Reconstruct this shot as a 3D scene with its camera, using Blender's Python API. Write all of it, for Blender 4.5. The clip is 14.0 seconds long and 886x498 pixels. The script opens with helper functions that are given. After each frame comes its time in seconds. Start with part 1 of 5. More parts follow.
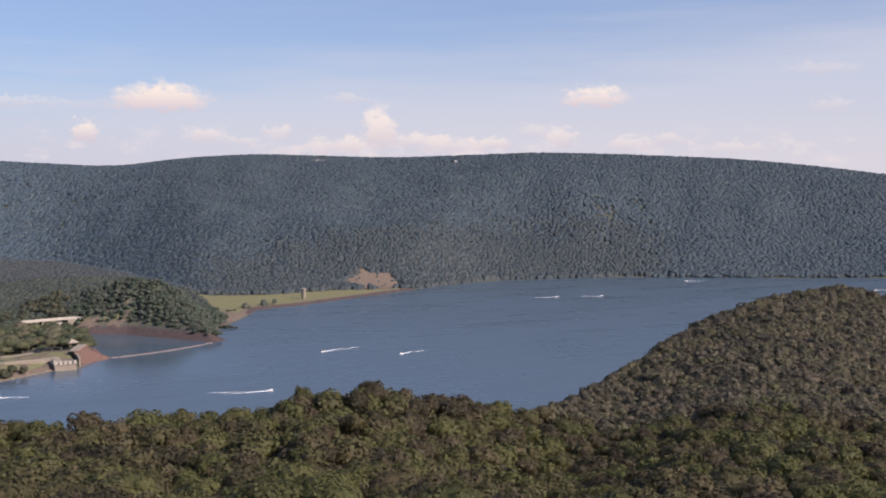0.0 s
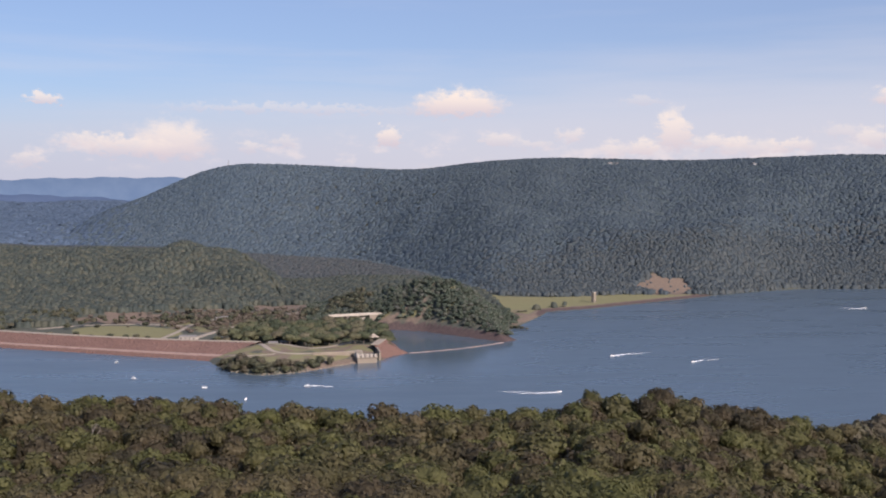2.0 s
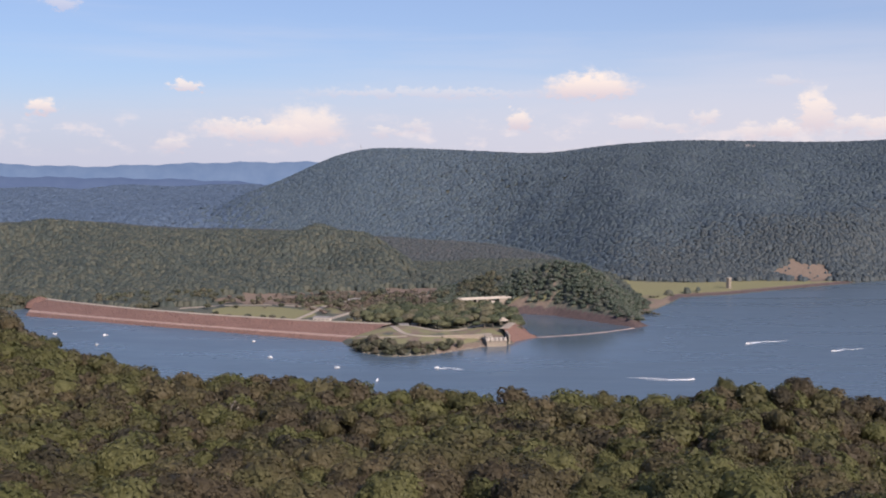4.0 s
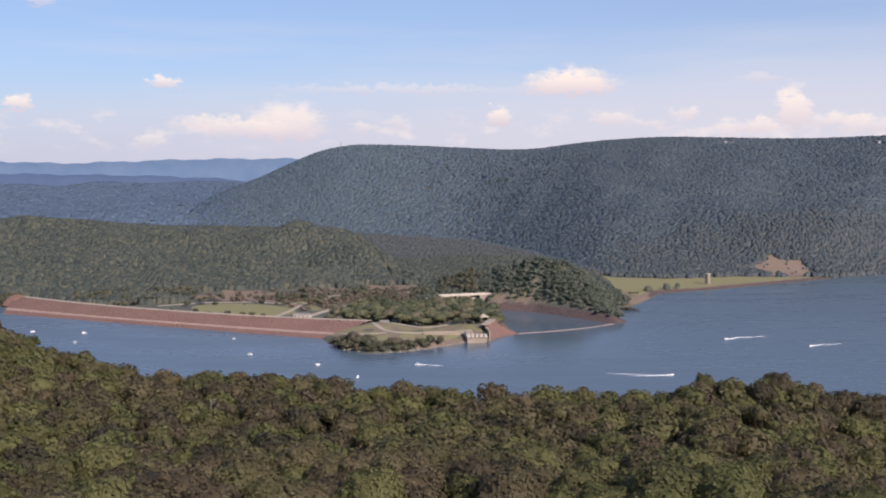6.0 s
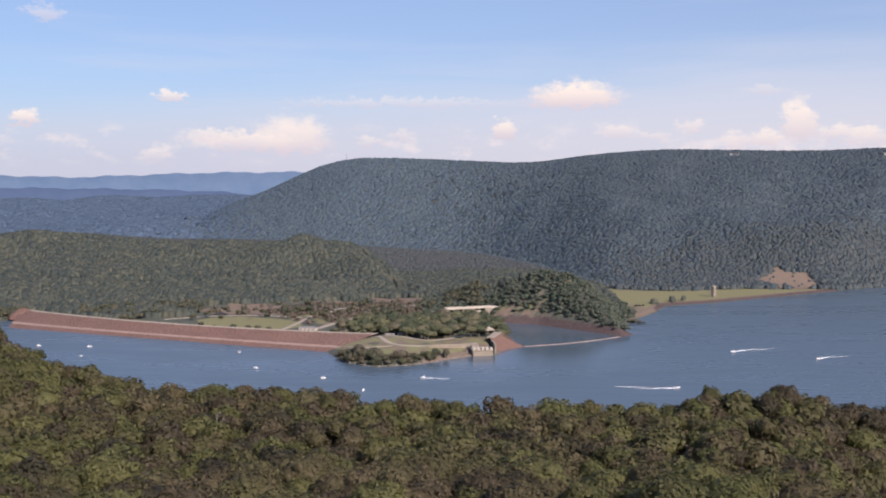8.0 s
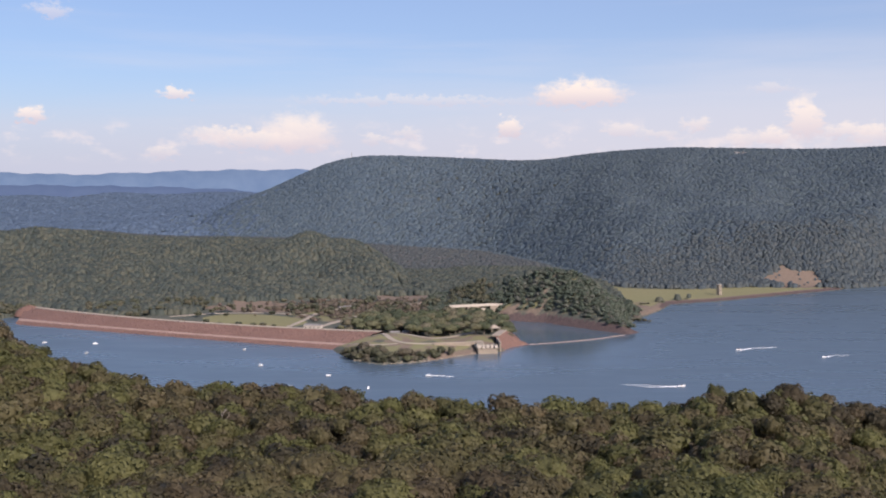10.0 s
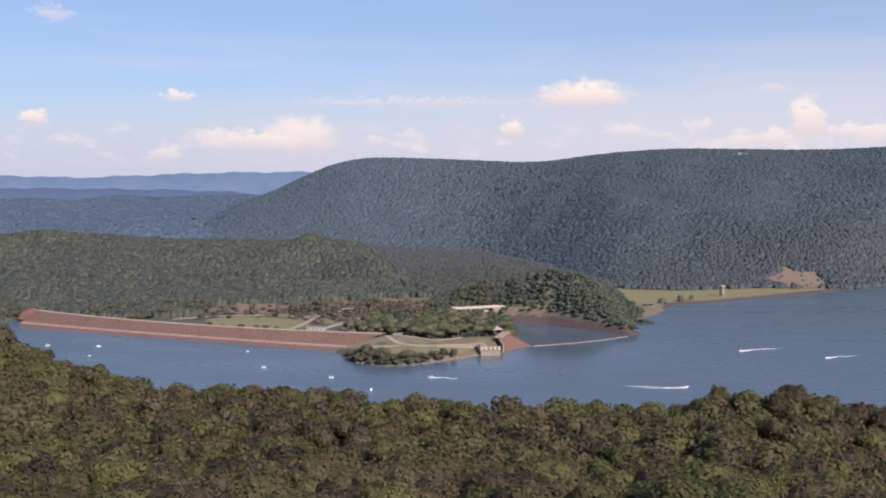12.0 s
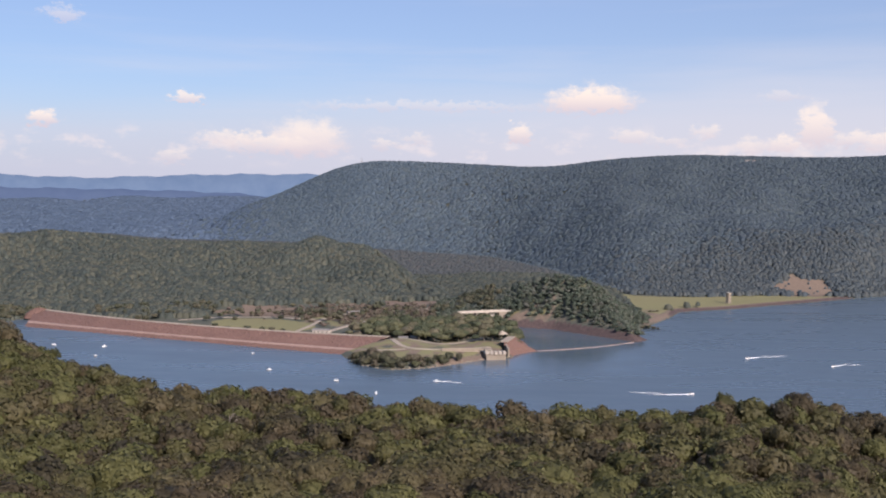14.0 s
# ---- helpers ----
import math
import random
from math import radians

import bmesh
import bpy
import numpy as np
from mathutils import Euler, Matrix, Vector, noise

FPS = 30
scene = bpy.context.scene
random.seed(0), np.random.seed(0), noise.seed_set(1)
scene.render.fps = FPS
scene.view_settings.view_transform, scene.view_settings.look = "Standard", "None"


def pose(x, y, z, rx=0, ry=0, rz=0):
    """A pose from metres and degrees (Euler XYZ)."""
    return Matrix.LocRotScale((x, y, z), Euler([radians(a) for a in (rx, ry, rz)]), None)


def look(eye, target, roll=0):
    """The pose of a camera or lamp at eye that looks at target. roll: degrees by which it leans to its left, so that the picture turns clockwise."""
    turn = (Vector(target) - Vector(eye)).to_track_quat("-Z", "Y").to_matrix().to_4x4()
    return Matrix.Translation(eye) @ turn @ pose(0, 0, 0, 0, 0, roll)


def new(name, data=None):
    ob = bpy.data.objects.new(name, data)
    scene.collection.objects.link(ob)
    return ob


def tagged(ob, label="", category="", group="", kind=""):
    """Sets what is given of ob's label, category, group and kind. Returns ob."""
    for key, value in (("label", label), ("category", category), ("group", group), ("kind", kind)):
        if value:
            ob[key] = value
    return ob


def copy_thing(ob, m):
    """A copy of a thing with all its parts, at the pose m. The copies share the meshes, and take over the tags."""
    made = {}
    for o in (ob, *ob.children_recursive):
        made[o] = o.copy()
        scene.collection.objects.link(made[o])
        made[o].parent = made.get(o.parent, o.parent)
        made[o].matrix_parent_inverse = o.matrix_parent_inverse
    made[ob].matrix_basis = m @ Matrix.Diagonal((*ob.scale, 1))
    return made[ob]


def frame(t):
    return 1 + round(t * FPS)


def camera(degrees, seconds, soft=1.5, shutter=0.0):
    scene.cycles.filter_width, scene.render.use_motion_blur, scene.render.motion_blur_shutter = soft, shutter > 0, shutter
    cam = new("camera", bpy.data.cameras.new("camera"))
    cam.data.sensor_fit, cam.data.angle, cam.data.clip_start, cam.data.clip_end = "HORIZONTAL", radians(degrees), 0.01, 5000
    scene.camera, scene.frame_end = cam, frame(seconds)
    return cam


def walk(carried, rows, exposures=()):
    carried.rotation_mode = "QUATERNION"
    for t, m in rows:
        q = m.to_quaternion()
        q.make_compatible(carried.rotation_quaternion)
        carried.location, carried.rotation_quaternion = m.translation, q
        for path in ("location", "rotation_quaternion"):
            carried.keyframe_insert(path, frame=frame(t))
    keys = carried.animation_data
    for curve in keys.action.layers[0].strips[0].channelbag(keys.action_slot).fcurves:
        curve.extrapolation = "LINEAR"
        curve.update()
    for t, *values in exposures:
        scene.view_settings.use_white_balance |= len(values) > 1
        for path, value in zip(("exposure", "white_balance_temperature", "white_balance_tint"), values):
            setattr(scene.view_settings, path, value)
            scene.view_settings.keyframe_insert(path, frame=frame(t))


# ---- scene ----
EYE = (0.0, 0.0, 210.0)          # the overlook, 210 m above the lake
cam = camera(45.0, 14.0, soft=1.97)
TURNS = [  # seconds, yaw, pitch, roll of a camera that turns where it stands
    (0.0, -21.712, -3.318, 0.194),
    (0.5, -16.462, -3.693, 0.100),
    (1.0, -14.950, -4.008, 0.442),
    (1.5, -13.993, -3.905, 0.209),
    (2.0, -6.198, -3.217, 0.319),
    (2.5, -1.013, -3.346, 0.081),
    (3.0, 0.850, -3.636, 0.257),
    (3.2, 1.144, -3.886, 0.109),
    (5.5, -0.315, -4.203, 0.233),
    (6.0, -0.295, -4.295, 0.139),
    (6.5, -0.295, -4.559, 0.119),
    (7.0, -0.233, -4.418, 0.212),
    (7.5, -0.185, -3.963, 0.179),
    (8.0, -0.000, -3.600, 0.000),
    (10.5, 0.297, -3.734, 0.100),
    (11.0, 0.157, -3.403, 0.032),
    (11.5, 0.340, -3.270, -0.018),
    (12.0, 0.413, -3.618, -0.090),
    (12.5, 0.466, -3.709, -0.077),
    (13.0, 0.568, -3.963, 0.027),
    (13.5, 0.547, -4.067, 0.132),
    (14.0, 0.762, -3.413, 0.519),
]
walk(cam, [(t, pose(*EYE, 90 + p, 0, y) @ pose(0, 0, 0, 0, 0, r)) for t, y, p, r in TURNS],
     exposures=[(0.0, 0.32, 6650, 21), (3.0, 0.35, 6650, 21), (5.5, 0.42, 6650, 21), (14.0, 0.42, 6650, 21)])

# ---- light ----
SUN_AZ, SUN_EL = 148.0, 32.0     # degrees to the right of straight ahead, and up


def build_world():
    world = bpy.data.worlds.new("sky")
    scene.world = world
    world.use_nodes = True
    nt = world.node_tree
    nt.nodes.clear()
    N, L = nt.nodes.new, nt.links.new

    def put(sock, v):
        if isinstance(v, bpy.types.NodeSocket):
            L(v, sock)
        else:
            sock.default_value = v

    def m(op, a, b=0.0, c=None):
        n = N("ShaderNodeMath")
        n.operation = op
        put(n.inputs[0], a)
        put(n.inputs[1], b)
        if c is not None:
            put(n.inputs[2], c)
        return n.outputs[0]

    def step(v, lo, hi):
        n = N("ShaderNodeMapRange")
        n.interpolation_type = "SMOOTHSTEP"
        put(n.inputs["Value"], v)
        put(n.inputs["From Min"], lo)
        put(n.inputs["From Max"], hi)
        return n.outputs[0]

    def mix(f, a, b):
        n = N("ShaderNodeMix")
        n.data_type = "RGBA"
        put(n.inputs[0], f)
        put(n.inputs[6], a)
        put(n.inputs[7], b)
        return n.outputs[2]

    sky = N("ShaderNodeTexSky")
    sky.sky_type, sky.sun_disc = "NISHITA", False
    sky.sun_elevation, sky.sun_rotation = radians(SUN_EL), radians(SUN_AZ)
    sky.altitude, sky.air_density, sky.dust_density, sky.ozone_density = 300, 1.0, 0.6, 5.0
    co = N("ShaderNodeTexCoord").outputs["Generated"]
    sep = N("ShaderNodeSeparateXYZ")
    L(co, sep.inputs[0])
    az = m("MULTIPLY", m("ARCTAN2", sep.outputs[0], sep.outputs[1]), 57.2958)
    el = m("MULTIPLY", m("ARCSINE", sep.outputs[2]), 57.2958)

    def angles(sx, sy, off=0.0):
        n = N("ShaderNodeCombineXYZ")
        L(m("MULTIPLY_ADD", az, sx, off), n.inputs[0])
        L(m("MULTIPLY", el, sy), n.inputs[1])
        return n.outputs[0]

    def noise_tex(vec, detail=5.0, rough=0.55):
        n = N("ShaderNodeTexNoise")
        L(vec, n.inputs["Vector"])
        n.inputs["Scale"].default_value = 1.0
        n.inputs["Detail"].default_value = detail
        n.inputs["Roughness"].default_value = rough
        return n.outputs["Fac"]

    # thin high veil: streaks that lie flat, denser towards the horizon and to the right
    veil = noise_tex(angles(0.05, 0.55), 4.0)
    slope = m("MULTIPLY_ADD", az, -0.1, el)
    low = m("SUBTRACT", 1.0, step(m("MULTIPLY_ADD", veil, 5.0, slope), 4.0, 9.5))
    wisps = m("MULTIPLY", step(noise_tex(angles(0.035, 0.4, 7.0), 5.0), 0.47, 0.75), 0.4)
    ground_haze = m("SUBTRACT", 1.0, step(el, 0.0, 6.0))
    air = mix(0.38, sky.outputs[0], mix(step(az, -28.0, 25.0), (3.1, 4.5, 7.3, 1), (4.0, 5.3, 7.9, 1)))
    col = mix(m("MULTIPLY", m("MAXIMUM", low, wisps), 0.7), air, (6.05, 6.5, 7.2, 1))
    warm = mix(step(az, -25.0, 40.0), (4.7, 5.15, 6.3, 1), (6.9, 6.7, 6.9, 1))
    col = mix(m("MULTIPLY", ground_haze, 0.6), col, warm)

    # broken bank of low cumulus along the horizon
    bank = m("MULTIPLY", step(el, 0.6, 1.6), m("SUBTRACT", 1.0, step(el, 2.1, 3.6)))
    puffs = step(noise_tex(angles(0.42, 0.8, 3.0), 6.0, 0.62), 0.5, 0.68)
    col = mix(m("MULTIPLY", m("MULTIPLY", bank, puffs), 0.5), col, (8.2, 7.6, 7.2, 1))

    # low cumulus: azimuth, elevation, half width, half height, strength
    warp = noise_tex(angles(1.5, 2.4), 7.0, 0.66)
    warp2 = noise_tex(angles(1.5, 2.4, 31.0), 7.0, 0.66)
    wa = m("MULTIPLY_ADD", m("SUBTRACT", warp2, 0.5), 2.8, az)
    we = m("MULTIPLY_ADD", m("SUBTRACT", warp, 0.5), 1.7, el)
    for a, e, w, h, k in CLOUDS:
        dx = m("DIVIDE", m("SUBTRACT", wa, a), w)
        up = m("SUBTRACT", we, e)
        dy = m("MAXIMUM", m("DIVIDE", up, h), m("DIVIDE", up, -0.5 * h))
        d = m("SQRT", m("ADD", m("MULTIPLY", dx, dx), m("MULTIPLY", dy, dy)))
        mask = m("MULTIPLY", m("SUBTRACT", 1.0, step(d, 0.4, 1.0)), k)
        lit = step(m("DIVIDE", m("SUBTRACT", el, e), h), -0.5, 0.7)
        col = mix(mask, col, mix(lit, (6.2, 5.8, 6.2, 1), (8.9, 8.2, 7.2, 1)))
    bg = N("ShaderNodeBackground")
    L(col, bg.inputs[0])
    bg.inputs[1].default_value = 0.085
    out = N("ShaderNodeOutputWorld")
    L(bg.outputs[0], out.inputs[0])


CLOUDS = [
    (7.0, 4.3, 3.1, 1.25, 1.0), (3.3, 2.65, 0.85, 0.85, 0.85), (29.7, 4.55, 2.2, 0.95, 0.9),
    (-8.0, 2.1, 2.6, 1.75, 0.8), (-11.8, 2.25, 2.6, 0.6, 0.55), (-21.2, 3.1, 1.0, 0.6, 0.85), (-14.2, 4.3, 1.2, 0.5, 0.75),
    (18.3, 2.75, 1.1, 1.9, 0.85), (16.8, 2.1, 1.1, 0.75, 0.7), (20.6, 2.35, 2.0, 0.6, 0.6), (24.2, 2.25, 1.5, 0.55, 0.6),
    (28.0, 2.5, 1.0, 0.8, 0.55), (9.0, 2.5, 1.2, 0.7, 0.45),
    (-20.2, 8.2, 1.3, 0.7, 0.4), (31.7, 2.2, 1.8, 0.6, 0.45), (-15.0, 1.3, 1.4, 0.6, 0.4),
    (-23.0, 9.2, 2.4, 0.5, 0.5), (-2.0, 4.1, 8.0, 0.42, 0.3), (-25.5, 2.0, 3.0, 1.0, 0.5), (37.0, 2.0, 2.2, 0.5, 0.35),
    (-10.2, 1.9, 3.4, 0.85, 0.55), (-3.9, 2.05, 0.9, 0.5, 0.4), (-2.2, 2.35, 0.9, 0.6, 0.35), (13.0, 2.75, 1.0, 0.65, 0.5), (11.0, 2.3, 1.4, 0.5, 0.35),
    (15.2, 2.0, 1.0, 0.75, 0.5), (22.4, 2.1, 2.4, 0.75, 0.45), (16.8, 4.6, 1.6, 0.4, 0.25), (33.5, 2.5, 1.2, 0.5, 0.35), (41.5, 4.1, 1.2, 0.5, 0.25),
    (41.0, 5.9, 2.4, 0.5, 0.2), (26.5, 2.9, 1.4, 0.6, 0.3),
]
build_world()
sun = new("sun", bpy.data.lights.new("sun", "SUN"))
sun.data.energy, sun.data.angle, sun.data.color = 5.0, radians(0.6), (1.0, 0.91, 0.80)
_a, _e = radians(SUN_AZ), radians(SUN_EL)
sun.matrix_world = look((0, 0, 900), (-math.sin(_a) * math.cos(_e), -math.cos(_a) * math.cos(_e), 900 - math.sin(_e)))


# ---- materials ----
def material(name):
    mat = bpy.data.materials.new(name)
    mat.use_nodes = True
    nt = mat.node_tree
    return mat, nt, nt.nodes["Principled BSDF"]


def tex(nt, scale, detail=4.0, rough=0.55, stretch=None, kind="ShaderNodeTexNoise"):
    """A texture in world metres: scale is repeats per metre."""
    geo = nt.nodes.new("ShaderNodeNewGeometry")
    mp = nt.nodes.new("ShaderNodeMapping")
    nt.links.new(geo.outputs["Position"], mp.inputs["Vector"])
    s = stretch or (1, 1, 1)
    mp.inputs["Scale"].default_value = (scale * s[0], scale * s[1], scale * s[2])
    n = nt.nodes.new(kind)
    n.inputs["Scale"].default_value = 1.0
    if kind == "ShaderNodeTexNoise":
        n.inputs["Detail"].default_value = detail
        n.inputs["Roughness"].default_value = rough
    nt.links.new(mp.outputs[0], n.inputs["Vector"])
    return n


def ramp(nt, fac, *stops):
    n = nt.nodes.new("ShaderNodeValToRGB")
    while len(n.color_ramp.elements) < len(stops):
        n.color_ramp.elements.new(0.5)
    for e, (p, c) in zip(n.color_ramp.elements, stops):
        e.position, e.color = p, (*c, 1)
    nt.links.new(fac, n.inputs[0])
    return n.outputs[0]


def blend(nt, fac, a, b, how="MIX"):
    n = nt.nodes.new("ShaderNodeMix")
    n.data_type, n.blend_type = "RGBA", how
    for sock, v in ((n.inputs[0], fac), (n.inputs[6], a), (n.inputs[7], b)):
        if isinstance(v, bpy.types.NodeSocket):
            nt.links.new(v, sock)
        else:
            sock.default_value = v if not isinstance(v, tuple) else (*v, 1)
    return n.outputs[2]


def bump(nt, bsdf, height, strength=0.5, distance=0.1):
    n = nt.nodes.new("ShaderNodeBump")
    n.inputs["Strength"].default_value = strength
    n.inputs["Distance"].default_value = distance
    nt.links.new(height, n.inputs["Height"])
    nt.links.new(n.outputs[0], bsdf.inputs["Normal"])


def surface(name, a, b, grain=1.0, large=0.08, rough=0.85, relief=0.1, spec=0.3, c=None):
    """Two-scale mottled surface: a to b by grain, drifting with a broader stain."""
    mat, nt, bsdf = material(name)
    fine, broad = tex(nt, grain), tex(nt, large, 3.0)
    col = ramp(nt, fine.outputs["Fac"], (0.3, a), (0.7, b))
    mid = c or tuple(0.5 * (p + q) * 0.8 for p, q in zip(a, b))
    st = nt.nodes.new("ShaderNodeMapRange")
    nt.links.new(broad.outputs["Fac"], st.inputs[0])
    st.inputs[1].default_value, st.inputs[2].default_value, st.inputs[4].default_value = 0.4, 0.7, 0.7
    nt.links.new(blend(nt, st.outputs[0], col, mid), bsdf.inputs["Base Color"])
    bsdf.inputs["Roughness"].default_value = rough
    bsdf.inputs["Specular IOR Level"].default_value = spec
    if relief:
        bump(nt, bsdf, fine.outputs["Fac"], 0.6, relief)
    return mat


def foliage(name, stops, by_object, leaf=0.9, patch=0.02, rough=0.6, relief=0.0):
    """Leaves: the tree's own hue (its random number or its tint), leaf clusters and broad stands."""
    mat, nt, bsdf = material(name)
    if by_object:
        own = nt.nodes.new("ShaderNodeObjectInfo").outputs["Random"]
    else:
        at = nt.nodes.new("ShaderNodeAttribute")
        at.attribute_name = "tint"
        own = at.outputs["Fac"]
    fine, broad = tex(nt, leaf, 3.0), tex(nt, patch, 2.0)
    mth = nt.nodes.new("ShaderNodeMath")
    mth.operation = "MULTIPLY_ADD"
    nt.links.new(broad.outputs["Fac"], mth.inputs[0])
    mth.inputs[1].default_value = 0.5
    nt.links.new(own, mth.inputs[2])
    sub = nt.nodes.new("ShaderNodeMath")
    sub.operation = "SUBTRACT"
    nt.links.new(mth.outputs[0], sub.inputs[0])
    sub.inputs[1].default_value = 0.25
    col = ramp(nt, sub.outputs[0], *stops)
    shade = ramp(nt, fine.outputs["Fac"], (0.3, (0.76, 0.76, 0.76)), (0.7, (1.24, 1.24, 1.22)))
    each = nt.nodes.new("ShaderNodeNewGeometry").outputs["Random Per Island"]
    vary = ramp(nt, each, (0.0, (0.88, 0.88, 0.88)), (1.0, (1.12, 1.12, 1.12)))
    leaf_col = blend(nt, 1.0, blend(nt, 1.0, col, shade, "MULTIPLY"), vary, "MULTIPLY")
    if relief:
        bump(nt, bsdf, fine.outputs["Fac"], 0.8, relief)
    nt.links.new(leaf_col, bsdf.inputs["Base Color"])
    bsdf.inputs["Roughness"].default_value = rough
    bsdf.inputs["Specular IOR Level"].default_value = 0.25
    thin = nt.nodes.new("ShaderNodeBsdfTranslucent")      # light that comes through the leaf
    nt.links.new(leaf_col, thin.inputs["Color"])
    ms = nt.nodes.new("ShaderNodeMixShader")
    ms.inputs[0].default_value = 0.48
    nt.links.new(bsdf.outputs[0], ms.inputs[1])
    nt.links.new(thin.outputs[0], ms.inputs[2])
    nt.links.new(ms.outputs[0], nt.nodes["Material Output"].inputs["Surface"])
    return mat


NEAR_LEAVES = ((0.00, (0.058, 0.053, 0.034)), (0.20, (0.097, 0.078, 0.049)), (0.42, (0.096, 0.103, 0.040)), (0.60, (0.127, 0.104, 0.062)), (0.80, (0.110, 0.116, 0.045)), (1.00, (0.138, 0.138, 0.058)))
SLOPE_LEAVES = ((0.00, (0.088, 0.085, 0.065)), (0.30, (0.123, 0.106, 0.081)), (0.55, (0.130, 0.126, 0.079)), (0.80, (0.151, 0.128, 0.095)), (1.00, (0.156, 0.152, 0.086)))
# Far ridge, valley and ridge end: distance haze mixed into leaf colour as blue.
HAZED_FAR_LEAVES = ((0.00, (0.077, 0.109, 0.140)), (0.50, (0.098, 0.132, 0.161)), (0.80, (0.110, 0.147, 0.163)), (1.00, (0.116, 0.149, 0.169)))
# Spur, low and second hills: weaker distance haze put into the leaf colour.
HAZED_SPUR_LEAVES = ((0.00, (0.073, 0.097, 0.116)), (0.40, (0.092, 0.118, 0.133)), (0.75, (0.110, 0.132, 0.137)), (1.00, (0.119, 0.136, 0.140)))
HAZED_HILL_LEAVES = ((0.00, (0.066, 0.086, 0.082)), (0.40, (0.094, 0.113, 0.099)), (0.70, (0.116, 0.129, 0.105)), (1.00, (0.137, 0.144, 0.112)))
HAZED_VALLEY_LEAVES = ((0.00, (0.113, 0.167, 0.248)), (0.50, (0.122, 0.179, 0.263)), (1.00, (0.134, 0.190, 0.269)))
HAZED_BACK_LEAVES = ((0.00, (0.089, 0.107, 0.117)), (0.50, (0.110, 0.125, 0.131)), (0.80, (0.124, 0.136, 0.132)), (1.00, (0.132, 0.135, 0.138)))
HAZED_END_LEAVES = ((0.00, (0.096, 0.140, 0.183)), (0.50, (0.114, 0.160, 0.203)), (0.80, (0.129, 0.175, 0.203)), (1.00, (0.135, 0.177, 0.211)))
GROVE_LEAVES = ((0.00, (0.082, 0.102, 0.066)), (0.30, (0.126, 0.146, 0.088)), (0.65, (0.176, 0.182, 0.106)), (1.00, (0.204, 0.186, 0.132)))
SCRUB_LEAVES = ((0.0, (0.14, 0.128, 0.099)), (0.4, (0.182, 0.154, 0.122)), (0.75, (0.215, 0.172, 0.146)), (1.0, (0.178, 0.178, 0.115)))
SHRUB_LEAVES = ((0.0, (0.09, 0.1, 0.066)), (0.4, (0.12, 0.126, 0.084)), (0.75, (0.156, 0.136, 0.106)), (1.0, (0.128, 0.136, 0.078)))
KNOB_LEAVES = ((0.0, (0.096, 0.126, 0.099)), (0.4, (0.123, 0.154, 0.117)), (0.75, (0.145, 0.167, 0.131)), (1.0, (0.16, 0.17, 0.146)))
SHORE_LEAVES = ((0.0, (0.094, 0.104, 0.075)), (0.4, (0.119, 0.128, 0.085)), (0.75, (0.142, 0.138, 0.095)), (1.0, (0.155, 0.148, 0.105)))
M_LEAF = foliage("leaves_near", NEAR_LEAVES, True, leaf=1.4, relief=0.0)
M_LEAF_T = foliage("leaves_hillside", NEAR_LEAVES, False, leaf=1.2, relief=0.0)
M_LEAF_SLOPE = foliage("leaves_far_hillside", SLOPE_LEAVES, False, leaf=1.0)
M_LEAF_FAR = foliage("hazed_leaves_far_ridge", HAZED_FAR_LEAVES, False, leaf=0.4, patch=0.006)
M_LEAF_SPUR = foliage("hazed_leaves_spur", HAZED_SPUR_LEAVES, False, leaf=0.4, patch=0.008)
M_LEAF_HILL = foliage("hazed_leaves_low_hills", HAZED_HILL_LEAVES, False, leaf=0.4, patch=0.008)
M_LEAF_SHORE = foliage("leaves_shore", SHORE_LEAVES, False)
M_LEAF_GROVE = foliage("leaves_grove", GROVE_LEAVES, True, leaf=0.7)
M_LEAF_SCRUB = foliage("leaves_scrub", SCRUB_LEAVES, False, leaf=0.7)
M_LEAF_SHRUB = foliage("leaves_shrub", SHRUB_LEAVES, True)
M_LEAF_KNOB = foliage("leaves_knob", KNOB_LEAVES, False, leaf=0.6)
M_LEAF_BUSH = foliage("leaves_bush", SHORE_LEAVES, True)
M_LEAF_BACK = foliage("hazed_leaves_second_hills", HAZED_BACK_LEAVES, False, leaf=0.4, patch=0.008)
M_LEAF_END = foliage("hazed_leaves_ridge_end", HAZED_END_LEAVES, False, leaf=0.35, patch=0.006)
M_LEAF_VALLEY = foliage("hazed_leaves_valley", HAZED_VALLEY_LEAVES, False, leaf=0.2, patch=0.004)
M_BARK = surface("bark", (0.10, 0.08, 0.06), (0.22, 0.19, 0.16), 3.0, 0.5, relief=0.03)
M_SNAG = surface("weathered_dead_wood", (0.16, 0.14, 0.12), (0.27, 0.245, 0.21), 3.0, 0.5, relief=0.02)
M_CONCRETE = surface("weathered_concrete", (0.2, 0.17, 0.135), (0.29, 0.252, 0.205), 0.8, 0.12, relief=0.03)
M_PALE = surface("pale_concrete", (0.36, 0.325, 0.28), (0.46, 0.42, 0.37), 0.8, 0.12, relief=0.02)
M_RIPRAP = surface("red_riprap", (0.112, 0.066, 0.055), (0.205, 0.122, 0.098), 0.7, 0.03, relief=0.4)
M_RIPRAP_EDGE = surface("bleached_riprap", (0.23, 0.155, 0.13), (0.34, 0.245, 0.21), 0.8, 0.06, relief=0.4)
M_ROAD = surface("pale_road", (0.26, 0.222, 0.18), (0.35, 0.305, 0.25), 0.5, 0.05, relief=0.02)
M_ROCK = surface("dark_cut_rock", (0.09, 0.06, 0.055), (0.2, 0.13, 0.11), 0.35, 0.04, relief=0.8)
